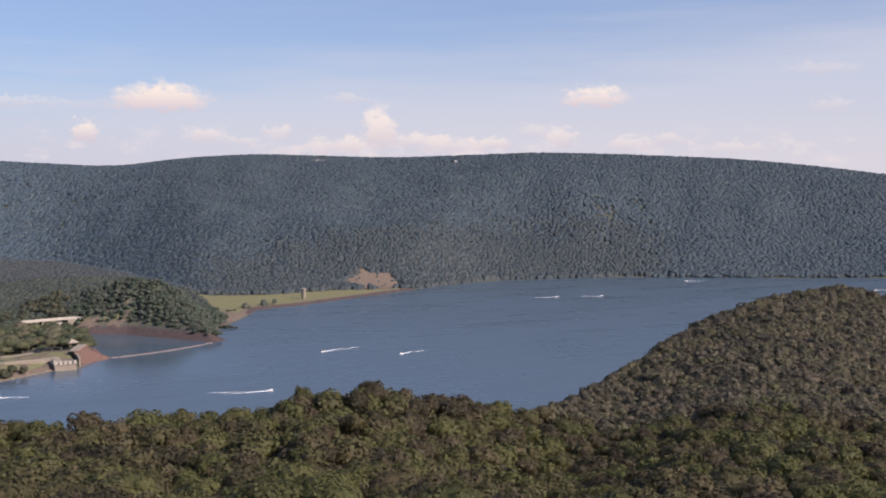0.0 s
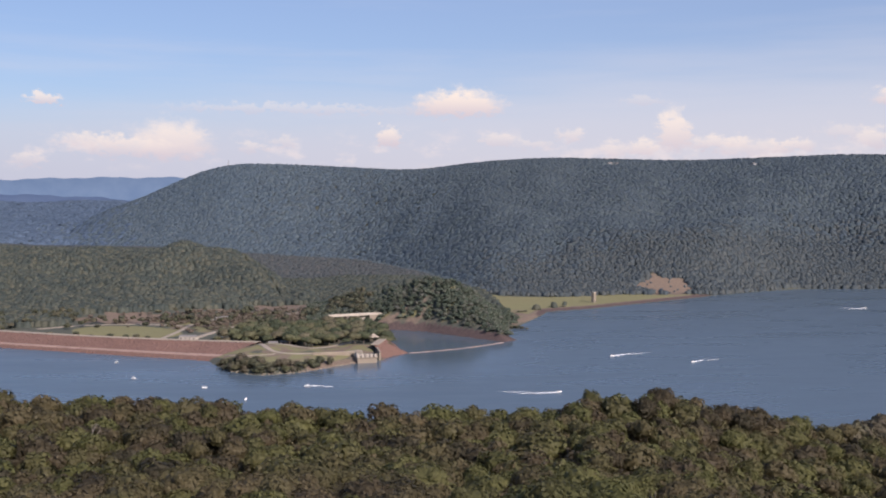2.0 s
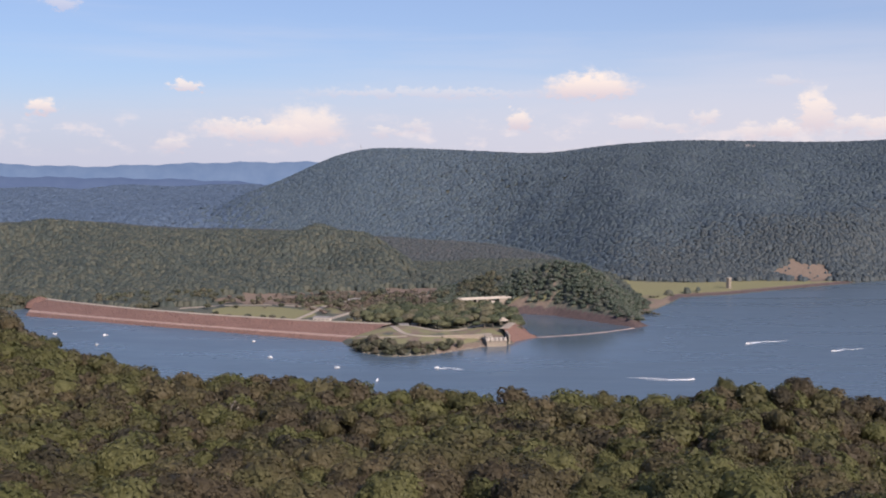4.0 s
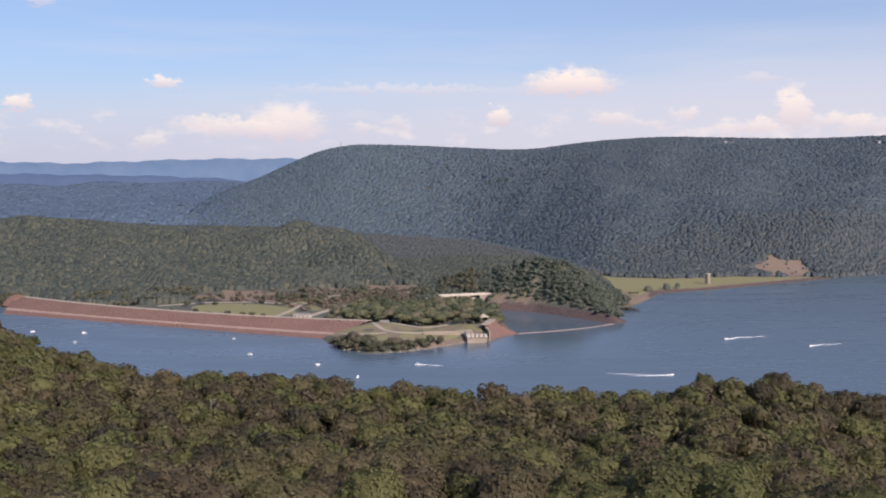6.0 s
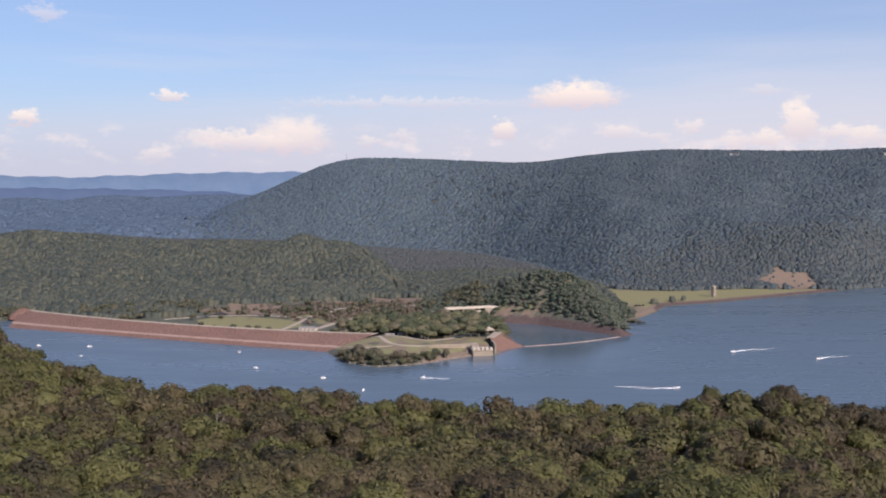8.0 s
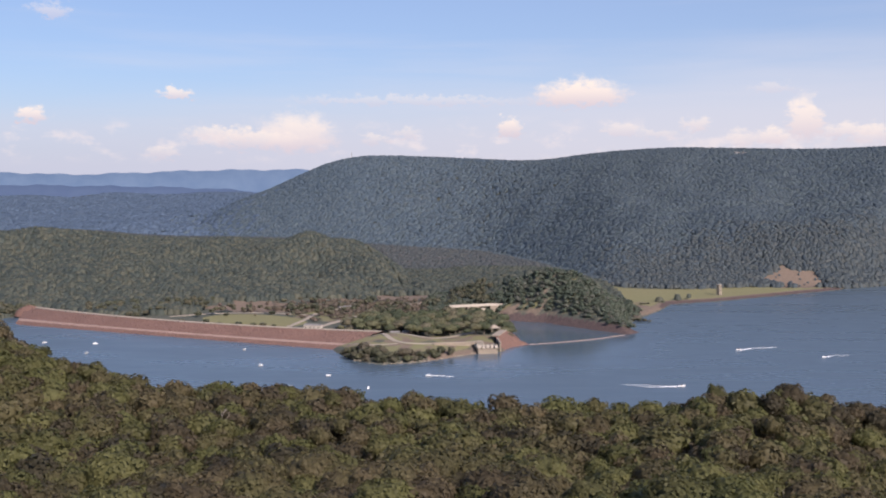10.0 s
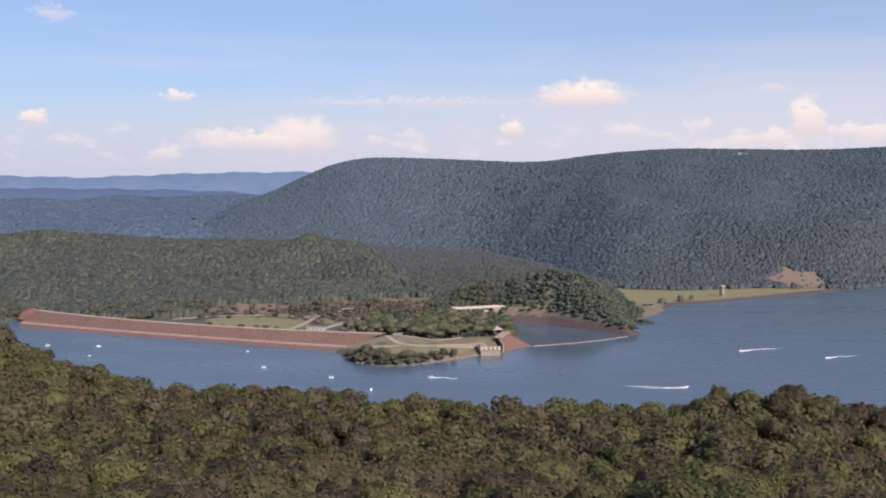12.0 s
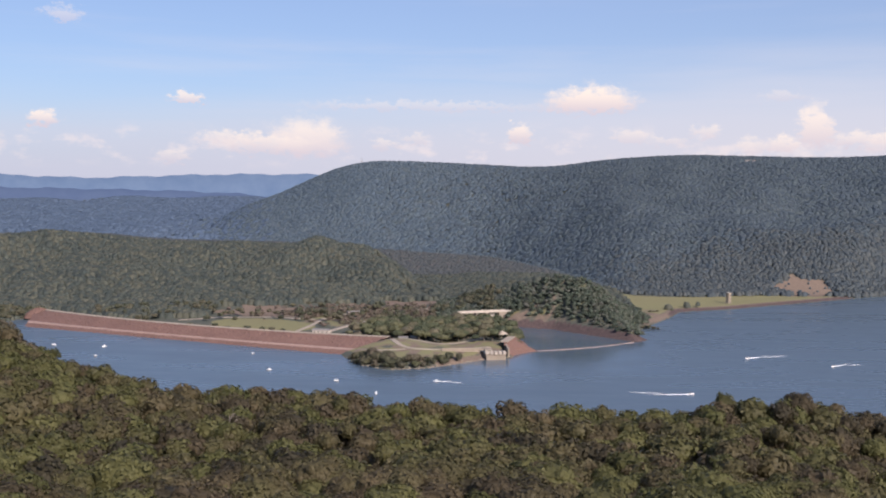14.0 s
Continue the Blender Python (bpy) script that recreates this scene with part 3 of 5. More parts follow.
def build_mountains():
    for k, (dist, tops, mat) in enumerate(FAR_RIDGES):
        az = np.arange(-75, 60, 0.25)
        el = curve(az, *tops) + 0.03 * np.sin(az * 2.1 + k) + 0.02 * np.sin(az * 5.3)
        rows = []
        for d, f in ((0, -0.035), (60, -0.012), (110, None), (190, -0.02)):
            rr = dist + d + 0 * az
            z = 210 + rr * (TAN(el) if f is None else f + 0 * az)
            rows.append(np.stack([rr * np.sin(np.radians(az)), rr * np.cos(np.radians(az)), z], 1))
        n = len(az)
        i = np.arange(n - 1)
        faces = np.concatenate([np.stack([r * n + i, r * n + i + 1, (r + 1) * n + i + 1, (r + 1) * n + i], 1) for r in range(3)])
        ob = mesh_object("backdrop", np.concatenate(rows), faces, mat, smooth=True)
        tagged(ob, "long far mountain backdrop glowing with haze beyond the valley", "mountain", kind="structure")


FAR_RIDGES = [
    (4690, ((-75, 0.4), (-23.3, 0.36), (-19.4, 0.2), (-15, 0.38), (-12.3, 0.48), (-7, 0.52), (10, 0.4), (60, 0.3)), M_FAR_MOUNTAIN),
    (4560, ((-75, -0.2), (-23.3, -0.28), (-15, -0.4), (-11, -0.55), (-8, -1.0), (60, -1.5)), mountain_material("foothill_haze_glow", (0.068, 0.1, 0.175), (0.076, 0.11, 0.185), 1.1)),
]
build_mountains()


# ---- woods ----
def icosphere(sub):
    bm = bmesh.new()
    bmesh.ops.create_icosphere(bm, subdivisions=sub, radius=1.0)
    v = np.array([p.co[:] for p in bm.verts])
    f = np.array([[q.index for q in p.verts] for p in bm.faces])
    bm.free()
    return v, f


def crown_shape(seed, sub, lobes, leaves, leaf, tufts=0, skirt=-0.42):
    """Crown of radius about 1: boughs that swell out of one another, smaller tufts on them, and leaf sprays that fray the outline. Triangles only."""
    rr = np.random.default_rng(seed)
    v, f = icosphere(sub)
    k = np.arange(lobes)
    up = 1 - 1.3 * (k + 0.5) / lobes
    a = k * 2.39996 + rr.uniform(0, 0.8, lobes)
    side = np.sqrt(np.clip(1 - up * up, 0, 1))
    mid = np.stack([side * np.cos(a), side * np.sin(a), up * 0.82], 1) * rr.uniform(0.42, 0.66, (lobes, 1))
    mid *= [rr.uniform(0.85, 1.2), rr.uniform(0.85, 1.2), 1]
    rad = rr.uniform(0.28, 0.46, lobes)
    if tufts:
        on = rr.integers(0, lobes, tufts)
        d = rr.normal(size=(tufts, 3)) * 0.7 + mid[on] / np.linalg.norm(mid[on], axis=1)[:, None] + [0, 0, 0.2]
        d /= np.linalg.norm(d, axis=1)[:, None]
        mid = np.concatenate([mid, mid[on] + d * rad[on][:, None] * 0.8])
        rad = np.concatenate([rad, rr.uniform(0.13, 0.23, tufts)])
    along = v @ mid.T
    disc = along ** 2 - (mid ** 2).sum(1) + rad ** 2
    reach = np.where(disc > 0, along + np.sqrt(np.clip(disc, 0, None)), 0).max(1)
    core = v * (np.maximum(reach, 0.45) * (0.92 if leaves else 1.0) * (1 + 0.03 * rr.normal(size=len(v))))[:, None]
    f = f[core[f].mean(1)[:, 2] > skirt]
    if not leaves:
        return core, f
    # leaf sprays over the boughs, none inside another bough or on the underside
    many = leaves * 5
    on = rr.choice(len(mid), many, p=rad ** 2 / (rad ** 2).sum())
    d = rr.normal(size=(many, 3))
    d /= np.linalg.norm(d, axis=1)[:, None]
    c = mid[on] + d * (rad[on] * rr.uniform(0.9, 1.12, many))[:, None]
    gap = np.linalg.norm(c[:, None] - mid[None], axis=2) / rad[None]
    gap[np.arange(many), on] = 9
    ok = np.nonzero((gap.min(1) > 0.88) & (c[:, 2] > skirt) & ((d * c).sum(1) > -0.1))[0][:leaves]
    c, d = c[ok], d[ok]
    n = len(c)
    nrm = 0.75 * d + 0.35 * c + rr.normal(size=(n, 3)) * 0.22
    nrm /= np.linalg.norm(nrm, axis=1)[:, None]
    t = np.cross(nrm, rr.normal(size=(n, 3)))
    t /= np.linalg.norm(t, axis=1)[:, None]
    b = np.cross(nrm, t)
    w = leaf * rr.uniform(0.6, 1.4, (n, 1))
    q = np.stack([c + t * w, c + (-0.5 * t + 0.87 * b) * w, c + (-0.5 * t - 0.87 * b) * w], 1).reshape(-1, 3)
    return np.concatenate([core, q]), np.concatenate([f, np.arange(n)[:, None] * 3 + len(core) + [0, 1, 2]])


ROADS = [
    ([(-92, 1394), (-79, 1346), (-66, 1311), (-52, 1299), (-34, 1299), (-12, 1303), (14, 1316), (42, 1334)], 7.5),
    ([(-124, 1318), (-106, 1300), (-84, 1290), (-62, 1297)], 5.0),
    ([(-90, 1394), (-66, 1385), (-45, 1365), (-14, 1363), (6, 1380), (34, 1402)], 7.5),
    ([(-188, 1466), (-165, 1538), (-143, 1591), (-118, 1640)], 10.0),
    ([(-225, 1490), (-212, 1560), (-204, 1640)], 7.0),
    ([(-180, 1694), (-123, 1723), (-60, 1765), (-8, 1790), (32, 1816)], 9.0),
    ([(-420, 1600), (-360, 1640), (-290, 1650), (-215, 1625)], 6.0),
]
POWER_CUT = [(-84, 2000), (-100, 2060), (-122, 2120), (-158, 2230), (-190, 2330)]      # straight swath up the low hill
RIDGE_HOUSES = [(826.0, 3078.0), (1186.0, 2888.0), (844.0, 3070.0)]


def near_line(x, y, pts, reach):
    on = np.zeros(x.shape, bool)
    for (x0, y0), (x1, y1) in zip(pts, pts[1:]):
        dx, dy = x1 - x0, y1 - y0
        t = np.clip(((x - x0) * dx + (y - y0) * dy) / (dx * dx + dy * dy), 0, 1)
        on |= np.hypot(x - x0 - t * dx, y - y0 - t * dy) < reach
    return on


def near_road(x, y, margin):
    on = np.zeros(x.shape, bool)
    for pts, w in ROADS:
        on |= near_line(x, y, pts, w / 2 + margin)
    return on


def clearings(x, y):
    """True where no wood grows."""
    sd = shore_distance(x, y)
    g, s, k = patches(x, y)
    bare = (g > 0.6) | (s > 0.6) | (k > 0.35)
    az, r = np.degrees(np.arctan2(x, y)), np.hypot(x, y)
    lake_side = (sd < 1.2) & (height(x, y) < 3)
    down = (x - DAM_A.x) * DAM_OUT.x + (y - DAM_A.y) * DAM_OUT.y
    along = (x - DAM_A.x) * DAM_DIR.x + (y - DAM_A.y) * DAM_DIR.y
    dam = (down > -110) & (down < 45) & (along > -25) & (along < 610)
    house = np.zeros(x.shape, bool)
    for hx, hy in RIDGE_HOUSES:
        house |= (np.hypot(x - hx, y - hy) < 17) & (np.hypot(x, y) < math.hypot(hx, hy) + 7)
    return bare | lake_side | dam | house | near_road(x, y, 3) | near_line(x, y, POWER_CUT, 5.5)


def scatter(a0, a1, r0, r1, gap, seed, keep=None, anywhere=False):
    """Tree feet, on a jittered grid over a stretch of the plan."""
    rr = np.random.default_rng(seed)
    xs = [r * math.sin(radians(a)) for r in (r0, r1) for a in (a0, a1, 0 if a0 < 0 < a1 else a0)]
    gx, gy = np.meshgrid(np.arange(min(xs), max(xs), gap), np.arange(r0 * math.cos(radians(max(abs(a0), abs(a1)))), r1, gap))
    x = (gx + (np.arange(len(gx)) % 2)[:, None] * gap / 2).ravel() + rr.uniform(-0.4, 0.4, gx.size) * gap
    y = gy.ravel() + rr.uniform(-0.4, 0.4, gx.size) * gap
    az, r = np.degrees(np.arctan2(x, y)), np.hypot(x, y)
    ok = (az > a0) & (az < a1) & (r > r0) & (r < r1)
    x, y = x[ok], y[ok]
    ok = ~clearings(x, y) if not anywhere else np.ones(x.shape, bool)
    if keep is not None:
        ok &= keep(x, y)
    return x[ok], y[ok]


def seen(x, y, z):
    """Leaves out far slopes that face away behind a crest: only ground whose outer slope still rises or lies open."""
    az, r = np.degrees(np.arctan2(x, y)), np.hypot(x, y)
    hid = np.zeros(x.shape, bool)
    for f in (0.985, 0.96, 0.93, 0.9, 0.86, 0.8, 0.72, 0.6):
        hz = height(x * f, y * f)
        hid |= (hz + 4 - 210) / (r * f) > (z + 22 - 210) / r
    return ~hid


def grow(name, pts, shapes, width, tall, mat, seed, label, cull=True, smooth_shade=False, flat=0.95, uneven=0.25, lean=0.0):
    x, y = pts
    z = height(x, y)
    if cull:
        ok = seen(x, y, z)
        x, y, z = x[ok], y[ok], z[ok]
    gx, gy = ((height(x + a, y + b) - height(x - a, y - b)) / 12 * lean if lean else 0 * x for a, b in ((6, 0), (0, 6)))
    rr = np.random.default_rng(seed)
    n = len(x)
    which = rr.integers(0, len(shapes), n)
    V, Fc, T = [], [], []
    base = 0
    for k, (sv, sf) in enumerate(shapes):
        m = which == k
        c = int(m.sum())
        if not c:
            continue
        a = rr.uniform(0, 6.283, c)
        w = width * rr.uniform(0.65, 1.35, c)
        h = tall * rr.uniform(1 - uneven, 1 + uneven, c) + 0.35 * (w - width)
        ca, sa = np.cos(a)[:, None], np.sin(a)[:, None]
        px = (sv[:, 0] * ca - sv[:, 1] * sa) * w[:, None] + x[m][:, None]
        py = (sv[:, 0] * sa + sv[:, 1] * ca) * w[:, None] + y[m][:, None]
        pz = sv[:, 2] * w[:, None] * flat + (z[m] + h - w * 0.8)[:, None] + (px - x[m][:, None]) * gx[m][:, None] + (py - y[m][:, None]) * gy[m][:, None]
        V.append(np.stack([px, py, pz], -1).reshape(-1, 3))
        Fc.append((sf[None] + (np.arange(c) * len(sv))[:, None, None]).reshape(-1, 3) + base)
        T.append(np.repeat(rr.uniform(0, 1, c), len(sv)))
        base += c * len(sv)
    ob = mesh_object(name, np.concatenate(V), np.concatenate(Fc), mat, np.concatenate(T), smooth_shade)
    return tagged(ob, label, "forest", kind="stuff")


def dome(seed, skirt=0.75):
    """A small far crown: an uneven two-tier dome whose skirt reaches down among its neighbours."""
    rr = np.random.default_rng(seed)
    k = np.arange(5)
    a, b = k * 1.2566 + rr.uniform(-0.3, 0.3, 5), k * 1.2566 + 0.63 + rr.uniform(-0.3, 0.3, 5)
    tier, rim = rr.uniform(0.5, 0.85, 5), rr.uniform(0.85, 1.2, 5)
    ring = np.stack([tier * np.cos(a), tier * np.sin(a), rr.uniform(0.35, 0.85, 5)], 1)
    foot = np.stack([rim * np.cos(b), rim * np.sin(b), -skirt + rr.uniform(-0.35, 0.35, 5)], 1)
    top = [[rr.uniform(-0.2, 0.2), rr.uniform(-0.2, 0.2), 1.0]]
    n = (k + 1) % 5
    faces = np.concatenate([np.stack([0 * k, 1 + k, 1 + n], 1), np.stack([1 + k, 6 + k, 1 + n], 1), np.stack([1 + n, 6 + k, 6 + n], 1)])
    return np.concatenate([top, ring, foot]), faces


DOMES = [dome(k) for k in range(10)]
DEEP_DOMES = [dome(k, 2.2) for k in range(10)]      # leafy down to the ground, for woods whose edge is seen
MID_SHAPES = [crown_shape(20 + k, 1, 10, 470, 0.1, 30) for k in range(10)]
MID_FAR = [crown_shape(50 + k, 1, 9, 140, 0.175, 16, -0.2) for k in range(10)]
MID_LOW = [crown_shape(30 + k, 1, 8, 84, 0.22, 10, -0.3) for k in range(6)]


def dice(x, y):
    """An even random number for each place."""
    v = np.sin(x * 12.9898 + y * 78.233) * 43758.5453
    return v - np.floor(v)


# Trees of this share take the spur colour, with less haze mixed in.
def spur_share(x, y):
    """How far a place belongs to the low front of the ridge."""
    az, r = np.degrees(np.arctan2(x, y)), np.hypot(x, y)
    rise = r - curve(az, *MAIN_FOOT[0]) + 45 * rough_noise(x, y, 160, 5)
    return smooth(rise, 430, 150) * smooth(az, 6, 12) * smooth(az, 35, 31)


def nearer_ridge(x, y):
    """The trees that belong to the nearer half of the ridge, blending into the far end and the spur."""
    return ridge_wood(x, y) & (dice(x, y) < smooth(np.degrees(np.arctan2(x, y)), -6, 11)) & (dice(y, x) >= spur_share(x, y))


def spur_wood(x, y):
    return ridge_wood(x, y) & (dice(y, x) < spur_share(x, y))


def farther_ridge(x, y):
    return ridge_wood(x, y) & (dice(x, y) >= smooth(np.degrees(np.arctan2(x, y)), -6, 11))


def hill_part(x, y):
    """The slopes of the low hills, not the flat valley at their foot."""
    az, r = np.degrees(np.arctan2(x, y)), np.hypot(x, y)
    return (height(x, y) > 9) | (r > 1830) | (x < -390)


def knob_wood(x, y):
    """The knob's crown, thinning out towards the water and the grass."""
    sd = shore_distance(x, y)
    chance = np.random.default_rng(78).uniform(0, 1, x.shape)
    bare = np.hypot((x - 90) / 22, (y - 1603) / 7) < 1
    return ~bare & (x > 60 - 105 * smooth(y, 1628, 1650)) & (x < 300) & (y > 1440) & (sd > 15 - 10 * smooth(x, 200, 232)) & ((sd > 24) | (chance < 0.45)) & (chance < 0.97) & ((x < 270) | (chance < 0.35))


def shore_wood(x, y):
    """Wood on the slopes round the dam, a thin scatter on the flats."""
    sd = shore_distance(x, y)
    chance = np.random.default_rng(77).uniform(0, 1, x.shape)
    west = (x < -640) & (sd > 3)
    hill = (height(x, y) > 14) & (x < 60)
    thin = (chance < 0.14 + 0.2 * rough_noise(x, y, 90, 3)) & (y > 1590) & (x < 70)
    islet = np.hypot((x - 286) / 13, (y - 1582) / 6) < 1
    return (sd > 2) & (west | hill | thin) | islet


def scrub_wood(x, y):
    """Brown brush on the valley floor between the grove and the hills."""
    chance = dice(x + 3.1, y)
    spot = np.hypot((x + 95) / 190, (y - 1690) / 118) + 0.25 * rough_noise(x, y, 50, 2)
    return (spot < 1) & (chance < 0.5) & ~near_road(x, y, 4) & (shore_distance(x, y) > 6) & (x < 66) & ~((x > -220) & (x < -150) & (y < 1520))


def grove_wood(x, y):
    """The picnic grove on the point, between the crest road and the spillway."""
    down = (x - DAM_A.x) * DAM_OUT.x + (y - DAM_A.y) * DAM_OUT.y
    along = (x - DAM_A.x) * DAM_DIR.x + (y - DAM_A.y) * DAM_DIR.y
    front = 1374 + 34 * smooth(x, -62, -80) + 5 * rough_noise(x, y, 25, 1)
    return (x > -162 + 0.32 * (y - 1411)) & (x < 84) & (y > front) & (y < 1572) & (shore_distance(x, y) > 7) & ~near_road(x, y, 3.5) & ~((down < 42) & (along < 604)) & (dice(x, y) < 0.9 - 0.4 * smooth(y, front + 26, front)) & (np.hypot(x + 63, y - 1412) > 16) & (np.hypot(x - 60, y - 1388) > 13)


def ridge_wood(x, y):
    az, r = np.degrees(np.arctan2(x, y)), np.hypot(x, y)
    return (r > curve(az, *MAIN_FOOT[0]) - 12 - 40 * smooth(az, 20.2, 21.5)) & (r < curve(az, *MAIN_FOOT[1]) + 60) & (az > -12 + 2.2 * rough_noise(x, y, 37, 2) + rough_noise(x, y, 11, 3))


grow("ridge_forest", scatter(-6, 47, 2050, 3700, 7.2, 1, nearer_ridge), DOMES, 7.0, 10.6, M_LEAF_FAR, 11, "dense broadleaf forest on the long ridge, haze blue in its leaves", flat=0.33, smooth_shade=True, uneven=0.15, lean=1.0)
grow("spur_forest", scatter(4, 36, 2030, 2800, 6.3, 6, spur_wood), DEEP_DOMES, 5.9, 10.2, M_LEAF_SPUR, 16, "dense green forest on the spur above the shelf, lightly haze-tinted", flat=0.4, smooth_shade=True, uneven=0.18, lean=1.0)
grow("ridge_forest", scatter(-16, 11, 2050, 3960, 8.0, 2, farther_ridge), DOMES, 8.0, 11.2, M_LEAF_END, 12, "dense forest on the ridge's far end, leaves tinted with haze", flat=0.28, smooth_shade=True, uneven=0.14, lean=1.0)
grow("hill_forest", scatter(-26, 13, 1680, 2380, 7.4, 3, lambda x, y: ~ridge_wood(x, y) & hill_part(x, y)), DEEP_DOMES, 7.0, 11.4, M_LEAF_HILL, 13, "dense green forest on low hills behind the dam, faintly haze-tinted", flat=0.44, smooth_shade=True, uneven=0.14, lean=1.0)
grow("hill_forest", scatter(-26, 13, 2380, 2960, 8.0, 23, lambda x, y: ~ridge_wood(x, y)), DOMES, 7.8, 12.0, M_LEAF_BACK, 24, "forest on the second row of hills, leaves tinted with haze", flat=0.38, smooth_shade=True, uneven=0.13, lean=1.0)
grow("valley_forest", scatter(-26, -4, 2960, 4550, 13, 4, lambda x, y: ~ridge_wood(x, y)), DOMES, 13.0, 15.5, M_LEAF_VALLEY, 14, "woods over the distant valley floor, leaves tinted haze blue", flat=0.16, smooth_shade=True, uneven=0.06, lean=1.0)
grow("knob_forest", scatter(-1, 13, 1430, 1830, 5.4, 21, knob_wood, True), MID_LOW, 4.2, 7.4, M_LEAF_KNOB, 22, "grey-green trees covering the knob beside the spillway", smooth_shade=True, flat=0.95, uneven=0.3)
grow("valley_scrub", scatter(-14, 4, 1540, 1830, 6.4, 31, scrub_wood, True), MID_LOW, 3.9, 5.8, M_LEAF_SCRUB, 32, "brown and olive brush on the valley floor", smooth_shade=True, flat=0.8)
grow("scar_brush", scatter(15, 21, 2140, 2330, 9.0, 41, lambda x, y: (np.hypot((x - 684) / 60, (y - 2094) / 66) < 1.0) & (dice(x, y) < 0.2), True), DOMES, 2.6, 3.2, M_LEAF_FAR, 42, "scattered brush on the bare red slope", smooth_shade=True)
grow("shore_forest", scatter(-26, 13, 1150, 1780, 7.4, 5, shore_wood), MID_LOW, 5.0, 12.0, M_LEAF_SHORE, 15, "olive green trees round the dam and the spillway", smooth_shade=True)


def near_wood(x, y):
    az, r = np.degrees(np.arctan2(x, y)), np.hypot(x, y)
    return r < curve(az, (-40, 640), (-23, 600), (-15, 470), (2, 420), (18, 440), (27, 560), (35, 850), (42, 1000), (50, 950)) + 40


grow("hillside_forest", scatter(-28, 48, 300, 560, 8.6, 6, near_wood), MID_SHAPES, 6.7, 13, M_LEAF_T, 16, "dense olive and brown-green oak wood below the overlook", smooth_shade=True, uneven=0.32)
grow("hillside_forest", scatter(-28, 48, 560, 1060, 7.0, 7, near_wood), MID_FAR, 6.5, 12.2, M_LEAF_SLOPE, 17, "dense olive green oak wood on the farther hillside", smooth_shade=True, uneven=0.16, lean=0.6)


grow("understory", scatter(-28, 48, 300, 700, 8.0, 51, near_wood), DOMES, 6.0, 7.5, M_LEAF_T, 52, "shaded young growth under the oak wood", smooth_shade=True, flat=0.6)


def build_tree(name, seed, leaves, spray, mat, label, group):
    """One broadleaf tree about 14 m tall: a tapered trunk with limbs, and a crown of leaf sprays."""
    rr = np.random.default_rng(seed)
    root = new(name)
    root.empty_display_size = 1.0
    bm = bmesh.new()

    def limb(a, b, r0, r1):
        d = Vector(b) - Vector(a)
        mtx = Matrix.Translation((Vector(a) + Vector(b)) / 2) @ d.to_track_quat("Z", "Y").to_matrix().to_4x4()
        bmesh.ops.create_cone(bm, cap_ends=True, segments=7, radius1=r0, radius2=r1, depth=d.length, matrix=mtx)
    limb((0, 0, -0.6), (0.2, 0.1, 6), 0.42, 0.3)
    limb((0.2, 0.1, 5.8), (0, 0.3, 11.5), 0.3, 0.08)
    for k in range(6):
        a = k * 1.05 + rr.uniform(-0.3, 0.3)
        h = 4.6 + k * 0.8
        limb((0.15, 0.1, h), (3.6 * math.cos(a), 3.6 * math.sin(a), h + rr.uniform(2.2, 4.0)), 0.17, 0.05)
    part("trunk", bm, M_BARK, root)
    v, f = crown_shape(seed, 2, 14, leaves, spray, 60)
    w = 6.6
    v = v * [w, w, w * 0.95] + [0, 0, 14.2 - w * 0.8]
    crown = mesh_object("crown", v, f, mat, smooth=True)
    crown.parent = root
    return tagged(root, label, "tree", group=group)


CREST_OAKS = [(14.25, 436, 1.2, 0.62), (18.0, 440, 1.24, 0.8), (17.2, 438, 1.05, 0.6), (13.1, 432, 1.0, 0.6), (-0.2, 424, 0.98, 0.7), (-9.0, 446, 1.0, 0.7)]      # azimuth, distance, height, breadth


def plant_near():
    kinds = [build_tree("oak_tree", 100 + k, 1900, 0.056, M_LEAF, "olive green broadleaf tree in full leaf on the hillside", "trees below the overlook") for k in range(7)]
    x, y = scatter(-27, 27, 238, 300, 9.2, 8)
    z = height(x, y)
    rr = np.random.default_rng(9)
    order = rr.permutation(len(x))
    for n, i in enumerate(order):
        s = rr.uniform(0.78, 1.45)
        m = pose(x[i], y[i], z[i], 0, 0, rr.uniform(0, 360))
        k = kinds[n] if n < len(kinds) else copy_thing(kinds[n % len(kinds)], m)
        k.matrix_basis = m
        k.scale = (s, s, s * rr.uniform(0.9, 1.1))
    for az, r, s, wide in CREST_OAKS:
        px, py = r * math.sin(radians(az)), r * math.cos(radians(az))
        k = copy_thing(kinds[int(r) % len(kinds)], pose(px, py, float(height(np.array([px]), np.array([py]))[0]), 0, 0, az * 50))
        k.scale = (s * wide, s * wide, s)
        tagged(k, "tall olive green oak rising over the hill's crest")


def plant_grove():
    kinds = [build_tree("shade_tree", 140 + k, 420, 0.12, M_LEAF_GROVE, "grey-green shade tree in the grove by the dam", "trees of the picnic grove") for k in range(5)]
    x, y = scatter(-9, 5, 1360, 1590, 12.0, 18, grove_wood, True)
    rr = np.random.default_rng(19)
    for n in range(len(x)):
        s = rr.uniform(0.72, 1.42)
        m = pose(x[n], y[n], float(height(x[n:n + 1], y[n:n + 1])[0]), 0, 0, rr.uniform(0, 360))
        k = kinds[n] if n < 5 else copy_thing(kinds[n % 5], m)
        k.matrix_basis = m
        k.scale = (s * 1.12, s * 1.12, s * rr.uniform(0.8, 0.98))


plant_near()
plant_grove()


